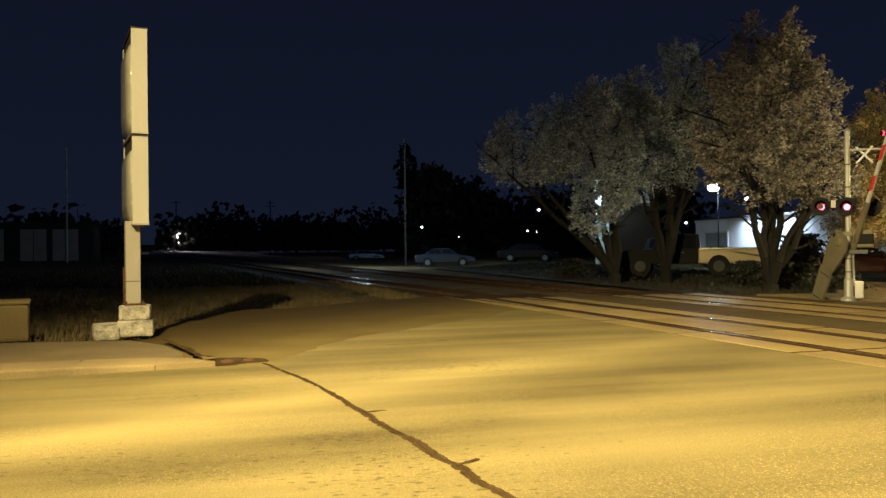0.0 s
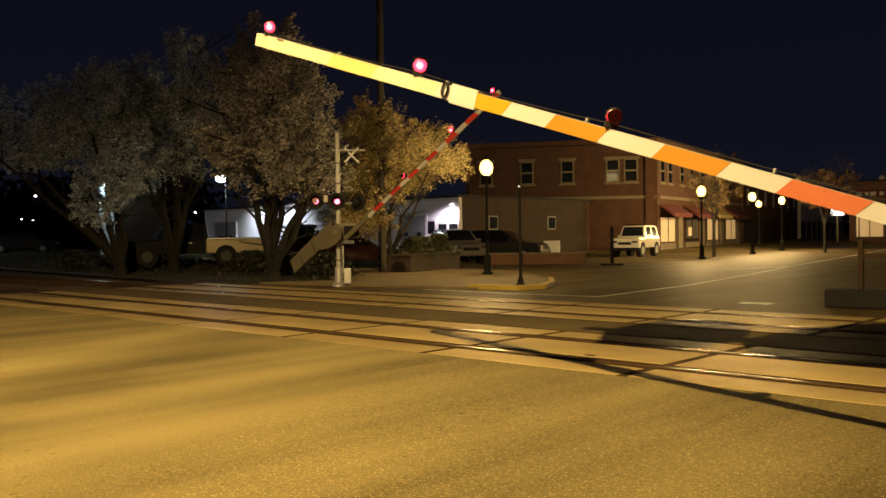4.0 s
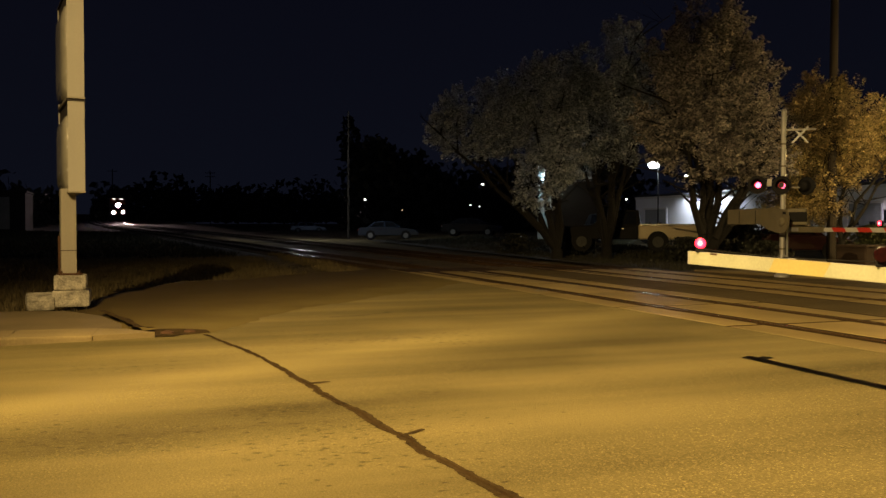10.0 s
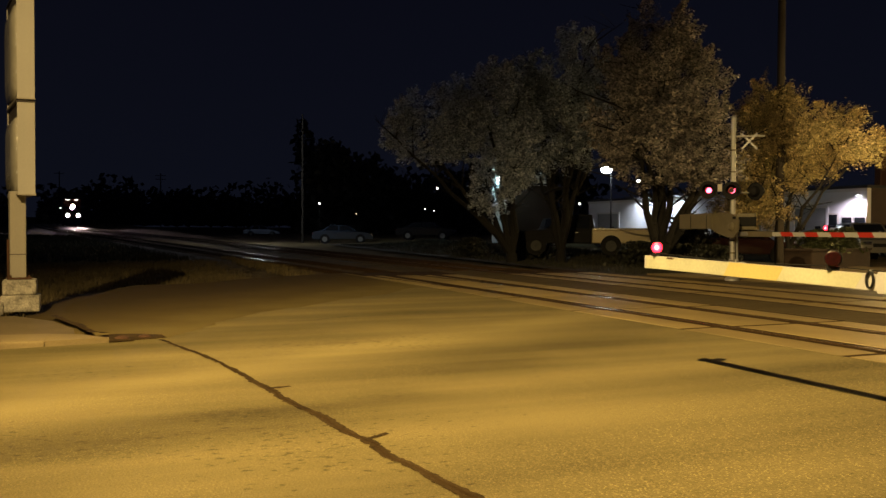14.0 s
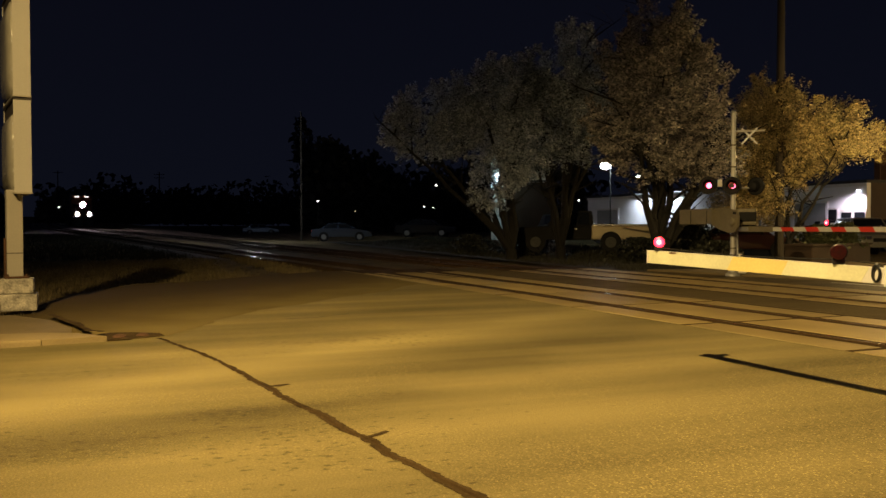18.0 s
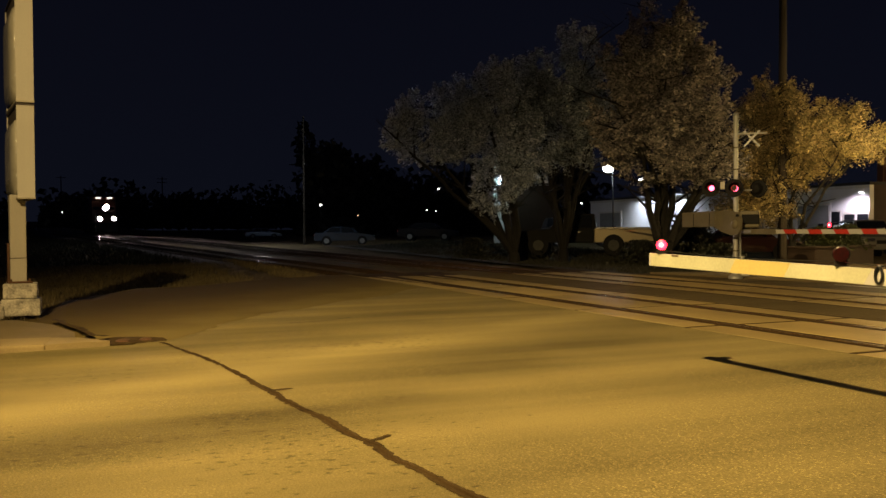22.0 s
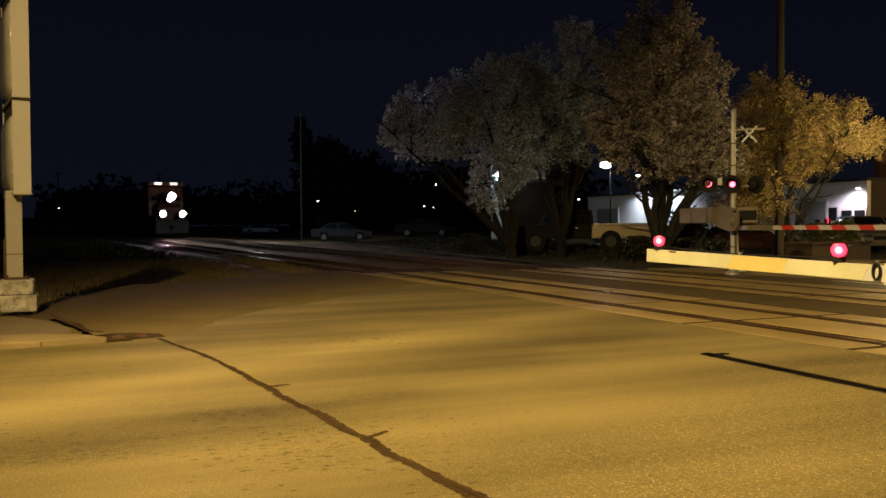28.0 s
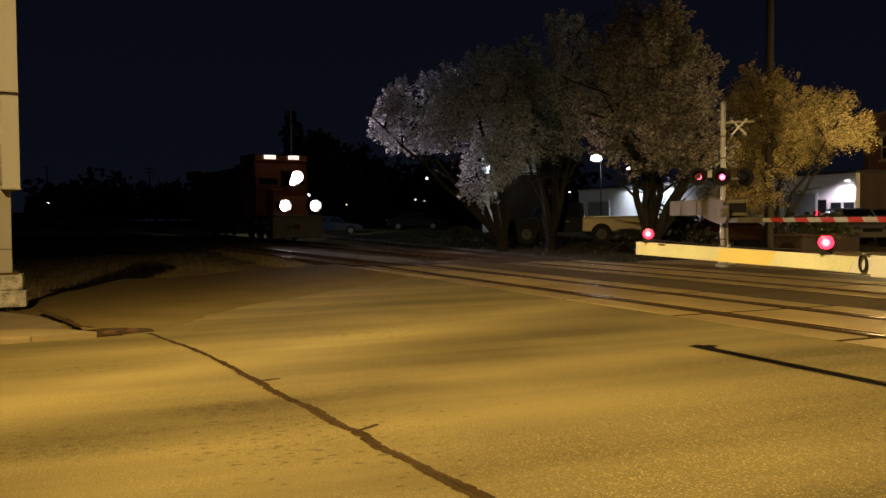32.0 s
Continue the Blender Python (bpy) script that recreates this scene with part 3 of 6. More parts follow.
# pale seam filled with tar, wandering across the asphalt
def ribbon(name, pts, width, z, material, label, category, jitter=0.02, swell=0.0):
    verts, faces = [], []
    dense = []
    for (x0, y0), (x1, y1) in zip(pts, pts[1:]):
        n = max(2, int(math.hypot(x1 - x0, y1 - y0) / 0.022))
        dense += [(x0 + (x1 - x0) * k / n, y0 + (y1 - y0) * k / n) for k in range(n)]
    dense.append(pts[-1])
    for i, (x, y) in enumerate(dense):
        a, b = dense[max(0, i - 1)], dense[min(len(dense) - 1, i + 1)]
        d = Vector((b[0] - a[0], b[1] - a[1])).normalized()
        j = jitter * (noise.noise((x * 2.3, y * 2.3, 7)) + 0.35 * noise.noise((x * 7, y * 7, 5)))
        w = width * (1 + swell * i / len(dense)) * (1 + 0.45 * noise.noise((x * 1.3, y * 1.3, 2)) + 0.12 * noise.noise((x * 9, y * 9, 3)))
        for s in (-1, 1):
            rag = s * width * (0.34 * noise.noise((x * 17, y * 17, 9 + s)) + 0.26 * noise.noise((x * 41, y * 41, 3 - s)))
            verts.append((x - d.y * (s * w / 2 + j + rag), y + d.x * (s * w / 2 + j + rag), z))
        if i:
            k = 2 * i
            faces.append((k - 2, k - 1, k + 1, k))
    me = bpy.data.meshes.new(name)
    me.from_pydata(verts, [], faces)
    me.materials.append(material)
    ob = new(name, me)
    return tagged(ob, label, category, kind="structure")


SEAM = [(-11.9, 0.86), (-11.2, 0.96), (-10.6, 1.11), (-9.6, 1.26), (-8.75, 1.35), (-8.0, 1.42), (-7.3, 1.46), (-6.8, 1.56), (-5.92, 1.62), (-5.0, 1.71), (-3.9, 1.84), (-2.6, 1.98)]
ribbon("tar_seam", SEAM,
       0.056, 0.004, M_SEAM, "dark dirt-filled seam across the asphalt", "road seam", 0.035, swell=0.75)
ribbon("short_crack", [(-5.88, 1.62), (-5.98, 1.78), (-6.02, 1.84)], 0.04, 0.005, M_SEAM, "short dark crack beside the seam", "road crack", 0.02)
ribbon("pavement_crack", [(-15.2, -0.46), (-14.4, -0.3), (-13.5, -0.1), (-12.7, 0.05), (-12.4, 0.2)], 0.1, 0.056, M_SEAM, "dark dirt-filled crack along the pavement edge", "pavement crack", 0.05)
ribbon("seam_crack", SEAM, 0.014, 0.0055, M_GAPFILL, "thin dark crack within the dirt-filled seam", "road crack", 0.05, swell=0.8)
ribbon("short_crack", [(-8.0, 1.42), (-8.05, 1.62)], 0.05, 0.005, M_SEAM, "short dark crack beside the seam", "road crack", 0.02)
ribbon("short_crack", [(-13.95, 3.9), (-13.6, 3.3), (-13.5, 2.8)], 0.025, 0.004, M_TAR, "thin dark crack in the asphalt", "road crack", 0.04)

# pavement slab with a broken kerb by the sign
pave = thing("pavement", "cracked concrete pavement slab with a worn kerb", "pavement", kind="structure")
part("pavement_slab", prism(B(), [(-12.3, -0.15), (-13.1, -0.16), (-14.3, -0.45), (-15.3, -1.0), (-15.6, -2.9), (-16.6, -9.5), (-13.2, -9.5), (-12.45, -2.5)], -0.1, 0.05, "Z"), M_PAVEDK, pave)
kerb_pts = [(-11.72, -0.45), (-11.8, -1.4), (-11.75, -2.4), (-12.1, -4.2), (-12.8, -9.5)]
part("kerb_stone", prism(B(), [(-11.74, -0.46), (-11.84, 0.24), (-12.35, -0.1), (-12.52, -0.5), (-11.74, -0.5)], -0.1, 0.062, "Z"), M_CONC, pave, "worn pointed end of the kerb")
for a, b in zip(kerb_pts, kerb_pts[1:]):
    d = Vector((b[0] - a[0], b[1] - a[1], 0))
    part("kerb_stone", box(B(), ((a[0] + b[0]) / 2 - 0.38, (a[1] + b[1]) / 2, -0.04), (0.78, d.length + 0.02, 0.22),
                           Matrix.Rotation(math.atan2(d.y, d.x) + math.pi / 2, 3, "Z"), bevel=0.03), M_CONC, pave)
grate = thing("storm_drain", "dark silted storm drain hollow at the kerb end", "drain", kind="structure")
part("drain_pit", prism(B(), [(-11.86, 0.27), (-11.98, 0.62), (-12.1, 0.93), (-12.4, 0.9), (-12.62, 0.6), (-12.7, 0.3), (-12.45, 0.05)], 0.0, 0.008, "Z"), M_SEAM, grate)
for gx, gy, gr in ((-12.16, 0.4, 0.09), (-12.22, 0.68, 0.08)):
    part("drain_stone", lathe(B(), [(gr, 0.0), (gr * 0.9, 0.02), (gr * 0.4, 0.035)], 10, (gx, gy, 0.004)), M_RUST, grate, "silty stone in the drain")

# bare dirt shoulder: it creeps over the broken asphalt edge and runs out into the grass
def resample(pts, n):
    pts = [Vector(p) for p in pts]
    seg = [(q - p).length for p, q in zip(pts, pts[1:])]
    out = []
    for i in range(n + 1):
        s = sum(seg) * i / n
        k = 0
        while k < len(seg) - 1 and s > seg[k]:
            s -= seg[k]
            k += 1
        out.append(pts[k].lerp(pts[k + 1], min(1, s / seg[k])))
    return out


def shoulder():
    n = 90
    inner = resample([(-12.1, 0.93), (-13.3, 1.65), (-15.06, 2.7), (-16.8, 4.4), (-18.5, 6.1), (-20.4, 7.6)], n)
    edge = resample([(-12.4, 0.5), (-13.2, -0.02), (-15.6, -0.33), (-18.5, -0.28), (-20.6, 0.08), (-23.0, 1.25), (-23.3, 2.6), (-25.1, 4.2), (-26.3, 5.8), (-27.3, 7.6)], n)
    outer = resample([(-12.6, 0.3), (-13.6, -0.5), (-15.6, -1.4), (-18.6, -1.6), (-21.6, -1.0), (-24.8, 0.4), (-25.4, 2.0), (-27.2, 3.6), (-28.4, 5.4), (-29.6, 7.0)], n)
    verts, faces = [], []
    for i in range(n + 1):
        wob = 0.5 * noise.noise((inner[i].x * 0.9, inner[i].y * 0.9, 3)) + 0.25 * noise.noise((inner[i].x * 4, inner[i].y * 4, 1))
        d = (edge[i] - inner[i]).normalized() if (edge[i] - inner[i]).length > 1e-4 else Vector((0, 0))
        p0 = inner[i] + d * wob * 0.4
        for p, z in ((p0, 0.004), (p0.lerp(edge[i], 0.22 + 0.1 * wob), 0.006), (p0.lerp(edge[i], 0.5 + 0.2 * wob), 0.007), (edge[i], 0.008), (outer[i], None)):
            verts.append((p.x, p.y, z if z is not None else ground_height(p.x, p.y) + (0.06 if p is not outer[i] else -0.01)))
        if i:
            for k in range(4):
                a0 = (i - 1) * 5 + k
                faces.append((a0, a0 + 1, a0 + 6, a0 + 5))
    me = bpy.data.meshes.new("dirt_shoulder")
    me.from_pydata(verts, [], faces)
    me.materials.append(M_DRIFT)
    return tagged(new("dirt_shoulder", me), "bare brown dirt shoulder over the asphalt edge", "ground", kind="structure")


shoulder()

# grass verge tufts
def tufts(name, count, area, size, seed, label, material=None):
    rnd = random.Random(seed)
    verts, faces = [], []
    for _ in range(count):
        x, y = rnd.uniform(area[0], area[1]), rnd.uniform(area[2], area[3])
        if area[4](x, y):
            continue
        z = ground_height(x, y)
        n = rnd.randint(3, 6)
        for _ in range(n):
            a, h, w = rnd.uniform(0, 6.28), size * rnd.uniform(0.4, 1.2), 0.012 + 0.02 * rnd.random()
            bx, by = x + rnd.uniform(-0.12, 0.12), y + rnd.uniform(-0.12, 0.12)
            lx, ly = h * 0.5 * math.cos(a), h * 0.5 * math.sin(a)
            k = len(verts)
            verts += [(bx - w * math.sin(a), by + w * math.cos(a), z - 0.02), (bx + w * math.sin(a), by - w * math.cos(a), z - 0.02), (bx + lx, by + ly, z + h)]
            faces.append((k, k + 1, k + 2))
    me = bpy.data.meshes.new(name)
    me.from_pydata(verts, [], faces)
    me.materials.append(material or M_BLADE)
    return tagged(new(name, me), label, "grass", kind="stuff")


def on_road(x, y):
    pts = ROAD_EDGE[3:]
    for (x0, y0), (x1, y1) in zip(pts, pts[1:]):
        if min(y0, y1) <= y <= max(y0, y1) and x > x0 + (x1 - x0) * (y - y0) / ((y1 - y0) or 1e-6):
            return True
    return y > -0.3 and x > -20


tufts("verge_grass", 9000, (-42, -15.2, -7, 7.2, lambda x, y: on_road(x, y) or (x > -16.4 and y < 0)), 0.16, 3, "dry straw-coloured verge grass beside the tracks")
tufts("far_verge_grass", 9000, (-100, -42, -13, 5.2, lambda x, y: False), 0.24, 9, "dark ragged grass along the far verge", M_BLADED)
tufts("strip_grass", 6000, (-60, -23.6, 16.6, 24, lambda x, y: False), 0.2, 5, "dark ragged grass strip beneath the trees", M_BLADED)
sheet_mesh("planting_strip", [-62 + 1.5 * k for k in range(26)], [16.0 + 1.2 * k for k in range(6)], lambda x, y: max(ground_height(x, y), rise(x) - 0.12) + 0.045 * (1 if y < 21.9 else -6), M_STRIPDK,
           label="dark ground strip under the trees", category="planting strip")

# ---------- roadside sign on a post ----------
def old_sign():
    s = thing("roadside_sign", "tall blank roadside sign cabinet on a painted steel post", "sign", at=pose(-16.95, -1.03, 0, 0, 0, 8.5))
    part("upper_block", box(B(), (0, 0.02, 0.4), (0.52, 0.52, 0.25), Matrix.Rotation(-0.15, 3, "Z"), bevel=0.03), M_BLOCK, s, "chipped white-painted concrete block")
    part("lower_block", box(B(), (0.02, 0.03, 0.13), (0.62, 0.6, 0.28), Matrix.Rotation(-0.15, 3, "Z"), bevel=0.035), M_BLOCK, s, "chipped white-painted concrete block")
    part("stub_block", box(B(), (0.12, -0.48, 0.09), (0.45, 0.44, 0.24), Matrix.Rotation(0.15, 3, "Y"), bevel=0.06), M_BLOCK, s, "broken concrete stub")
    part("base_plate", box(B(), (0, -0.0, 0.545), (0.38, 0.38, 0.03), bevel=0.008), M_RUST, s)
    for a in (-1, 1):
        for b in (-1, 1):
            part("anchor_bolt", rod(B(), (a * 0.14, b * 0.14, 0.55), (a * 0.14, b * 0.14, 0.6), 0.016, seg=6), M_RUST, s)
    part("post", box(B(), (0, -0.02, 1.28), (0.25, 0.25, 1.46), bevel=0.02), M_STEELP, s)
    part("post_seam", box(B(), (0, -0.02, 0.95), (0.257, 0.257, 0.012)), M_SIGNDK, s)
    part("conduit", rod(B(), (0.02, -0.16, 0.55), (0.02, -0.16, 1.2), 0.025, seg=8), M_RUST, s)
    # long cabinets that run back from the road; their sides are framed panels
    for name, z0, z1 in (("lower_cabinet", 1.94, 3.5), ("upper_cabinet", 3.54, 5.39)):
        zc, h = (z0 + z1) / 2, z1 - z0
        cab = part(name, box(B(), (-0.58, 0.097, zc), (1.72, 0.23, h), bevel=0.008), M_SIGNDK, s, "pale blank sheet-metal sign cabinet")
        part("end_panel", box(B(), (0.29, 0.097, zc), (0.03, 0.27, h - 0.02), bevel=0.006), M_SIGNW, cab, "pale painted end panel")
        part("end_panel", box(B(), (-1.45, 0.097, zc), (0.03, 0.27, h - 0.02), bevel=0.006), M_SIGNW, cab, "pale painted end panel")
        part("edge_trim", box(B(), (-0.58, 0.097, z0 + 0.012), (1.8, 0.285, 0.03), bevel=0.005), M_STEELP, cab)
        part("edge_trim", box(B(), (-0.58, 0.097, z1 + 0.004), (1.8, 0.285, 0.02), bevel=0.005), M_SIGNDK, cab)
        for sy in (-1, 1):
            bm = B()
            rings = []
            for q, out in ((0.0, 0.11), (0.04, 0.15), (0.14, 0.19), (0.3, 0.205)) if sy < 0 else ((0.0, 0.11), (0.02, 0.118), (0.1, 0.12), (0.2, 0.121)):
                w2, h2, ch = 0.76 - q, h / 2 - 0.12 - q, 0.2
                rings.append([bm.verts.new((-0.6 + a * w2, 0.097 + sy * out, zc - 0.1 + b * h2)) for a, b in
                              ((-1, -1 + ch), (-1 + ch, -1), (1 - ch, -1), (1, -1 + ch), (1, 1 - ch), (1 - ch, 1), (-1 + ch, 1), (-1, 1 - ch))])
            for r0, r1 in zip(rings, rings[1:]):
                for k in range(8):
                    bm.faces.new((r0[k], r0[(k + 1) % 8], r1[(k + 1) % 8], r1[k]))
            bm.faces.new(rings[-1]), bm.faces.new(rings[0][::-1])
            bmesh.ops.recalc_face_normals(bm, faces=bm.faces)
            part("panel_face", bm, M_PLASTIC, cab, "bulged glossy blank plastic sign face", smooth=True)
        for k in range(3):
            part("panel_clip", box(B(), (0.1, 0.097 - 0.128, z0 + h * (0.25 + 0.25 * k)), (0.12, 0.02, 0.05), bevel=0.008), M_ALU, cab)
    return s


old_sign()


def concrete_bin():
    s = thing("concrete_planter", "squat concrete planter block beside the pavement", "planter", at=pose(-17.6, -3.2, -0.08, 0, 0, 8))
    part("planter_body", box(B(), (0, 0, 0.33), (0.75, 0.7, 0.68), bevel=0.07), M_CONC, s)
    part("planter_rim", box(B(), (0, 0, 0.68), (0.8, 0.75, 0.07), bevel=0.03), M_CONC, s)
    return s


concrete_bin()


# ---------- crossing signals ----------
FLASH_FLAPS = []


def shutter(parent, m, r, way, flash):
    """An added dark red flap over a lens that stays lit; swinging up like a visor, it stands in for flashing. flash
    names its beat.
    """
    flap = part("shutter", lathe(B(), [(r * 0.9, -0.003), (r, 0.0), (r * 0.9, 0.003)], 14, (0, 0, -r), "Y"), M_FLAP, parent, "added dark red flap that masks the lens between flashes")
    FLASH_FLAPS.append((flap, m, way, flash))


def red_lamp(parent, at, lit, turn=0, big=0.1, flash=""):
    """A small gate lamp: saddle bracket, housing, two lenses back to back."""
    m = pose(*at, 0, 0, turn)

    def tf(bm):
        bmesh.ops.transform(bm, matrix=m, verts=bm.verts)
        return bm
    part("lamp_bracket", tf(box(B(), (0, 0, 0.02), (0.09, 0.07, 0.05), bevel=0.01)), M_BLACK, parent)
    part("lamp_housing", tf(lathe(B(), [(big * 0.75, -0.035), (big, -0.025), (big, 0.025), (big * 0.75, 0.035)], 14, (0, 0, 0.03 + 0.9 * big), "Y")), M_BLACK, parent)
    for sgn in (-1, 1):
        part("lamp_lens", tf(lathe(B(), [(big * 0.92, sgn * 0.026), (big * 0.8, sgn * 0.036), (big * 0.4, sgn * 0.044)], 14, (0, 0, 0.03 + 0.9 * big), "Y")),
             M_REDLIT if lit else M_REDDIM, parent, "glowing red lamp lens" if lit else "dim red lamp lens")
        if lit:
            part("lamp_core", tf(lathe(B(), [(big * 0.56, sgn * 0.039), (big * 0.36, sgn * 0.049)], 14, (0, 0, 0.03 + 0.9 * big), "Y")), M_REDHOT, parent)
            part("lamp_filament", tf(lathe(B(), [(big * 0.3, sgn * 0.0495), (big * 0.15, sgn * 0.054)], 12, (0, 0, 0.03 + 0.9 * big), "Y")), M_REDWHITE, parent)
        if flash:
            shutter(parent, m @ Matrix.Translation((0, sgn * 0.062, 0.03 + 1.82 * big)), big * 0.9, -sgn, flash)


def gate_arm(owner, length, height, bands, lamps, way):
    """A board with slanted sheeting, reaching along way * x from its pivot, with its lamps and wiring."""
    pts = [(0.15 * way, -height * 0.39), (length * way, -height * 0.5), (length * way, height * 0.5), (0.15 * way, height * 0.39)]
    arm = part("gate_arm", prism(B(), pts, -0.022, 0.022, "Y"), M_WHITE, owner, "long white gate arm with slanted orange-red bands")
    for (a, b, m) in bands:
        for y0, y1 in ((-0.026, -0.0225), (0.0225, 0.026)):
            sl = height * 0.6
            ha, hb = height * (0.385 + 0.11 * a / length), height * (0.385 + 0.11 * b / length)
            q = [(way * a, -ha), (way * b, -hb), (way * (b - sl), hb), (way * (a - sl), ha)]
            part("sheeting_band", prism(B(), q, y0, y1, "Y"), m, arm)
    for d, flash, size, turn in lamps:
        red_lamp(arm, (way * d, 0, height * 0.5), True, turn, size, flash)
    ds = sorted([0.4] + [d for d, *_ in lamps])
    for d0, d1 in zip(ds, ds[1:]):
        pts = [(way * (d0 + (d1 - d0) * k / 8), -0.01, height * 0.5 + 0.03 - 0.02 * math.sin(k / 8 * math.pi)) for k in range(9)]
        part("lamp_cable", tube(B(), pts, 0.0045, 5), M_BLACK, arm)
    for k in range(5):
        d = length * (0.16 + 0.17 * k)
        part("cable_clip", box(B(), (way * d, -0.01, height * 0.5 + 0.01), (0.018, 0.03, 0.03), bevel=0.004), M_GALV, arm)
    return arm


NEAR_LEN = 8.02
near = thing("near_crossing_gate", "railway crossing gate with a lowering striped arm", "crossing gate", "crossing gates", at=pose(0.5, 5.0, 0))
part("gate_stand", lathe(B(), [(0.3, 0.0), (0.3, 0.06), (0.16, 0.1), (0.14, 0.6), (0.14, 0.66)], 16), M_ALU, near)
part("gate_mechanism", box(B(), (0.12, 0.0, 0.88), (0.6, 0.42, 0.5), bevel=0.05), M_ALU, near)
part("counterweight", box(B(), (1.0, -0.28, 0.93), (0.9, 0.05, 0.16), bevel=0.02), M_BLACK, near)
near_bands = [(0.45, 0.85, M_REDDK), (1.28, 1.72, M_REDDK), (2.14, 2.6, M_REDDK), (2.99, 3.45, M_REDSH), (3.89, 4.34, M_REDSH), (4.76, 5.27, M_ORSH), (6.26, 6.88, M_FADE)]
near_arm = gate_arm(near, NEAR_LEN, 0.122, near_bands, [(7.85, "", 0.058, 46), (5.72, "even", 0.062, 40), (3.82, "odd", 0.058, 40)], -1)
bm = tube(B(), [(-5.36 + 0.03 * math.cos(2 * math.pi * k / 18), -0.04, 0.015 + 0.055 * math.sin(2 * math.pi * k / 18)) for k in range(19)], 0.009, 6)
for y0, y1 in ((-0.0245, -0.0222), (0.0222, 0.0245)):
    part("sheeting_band", prism(B(), [(-5.5, -0.055), (-7.99, -0.058), (-7.99, 0.058), (-5.43, 0.055)], y0, y1, "Y"), M_CREAM, near_arm, "yellowed white sheeting")
    part("rust_mark", box(B(), (-7.62, (y0 + y1) / 2 * 1.02, 0.05), (0.1, 0.004, 0.016)), M_RUST, near_arm)
part("cable_loop", bm, M_BLACK, near_arm, "coiled black cable loop")
part("splice_plate", box(B(), (-5.17, 0, 0), (0.28, 0.055, 0.15), bevel=0.008), M_WHITE, near_arm)


def flasher(parent, at, face, lit, lens_power, flash=""):
    """A round black flashing light: target disc, hood, lens."""
    m = Matrix.Translation(at) @ Matrix.Rotation(face, 4, "Z")

    def tf(bm):
        bmesh.ops.transform(bm, matrix=m, verts=bm.verts)
        return bm
    head = part("flasher_disc", tf(lathe(B(), [(0.25, 0.0), (0.25, 0.02), (0.16, 0.05), (0.12, 0.2), (0.05, 0.24)], 22, (0, 0, 0), "Y")), M_BLACK, parent, "round black light backing disc")
    bm = B()
    n = 16
    for k in range(n + 1):
        a = math.pi * (k / n * 1.25 - 0.125)
        for y, r in ((0.0, 0.155), (-0.26 + 0.12 * abs(k / n - 0.5), 0.155)):
            bm.verts.new((r * math.cos(a), y, r * math.sin(a)))
    bm.verts.ensure_lookup_table()
    for k in range(n):
        bm.faces.new((bm.verts[2 * k], bm.verts[2 * k + 1], bm.verts[2 * k + 3], bm.verts[2 * k + 2]))
    part("flasher_hood", tf(bm), M_BLACK, head)
    part("flasher_lens", tf(lathe(B(), [(0.085, 0.0), (0.08, -0.02), (0.04, -0.03)], 18, (0, 0, 0), "Y")), lens_power, head, "lit red lens" if lit else "dim red lens")
    if lit:
        part("flasher_core", tf(lathe(B(), [(0.075, -0.024), (0.06, -0.036)], 14, (0.02, 0, -0.012), "Y")), M_FLASH, head)
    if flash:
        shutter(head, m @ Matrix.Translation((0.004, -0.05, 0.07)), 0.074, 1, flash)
    return head


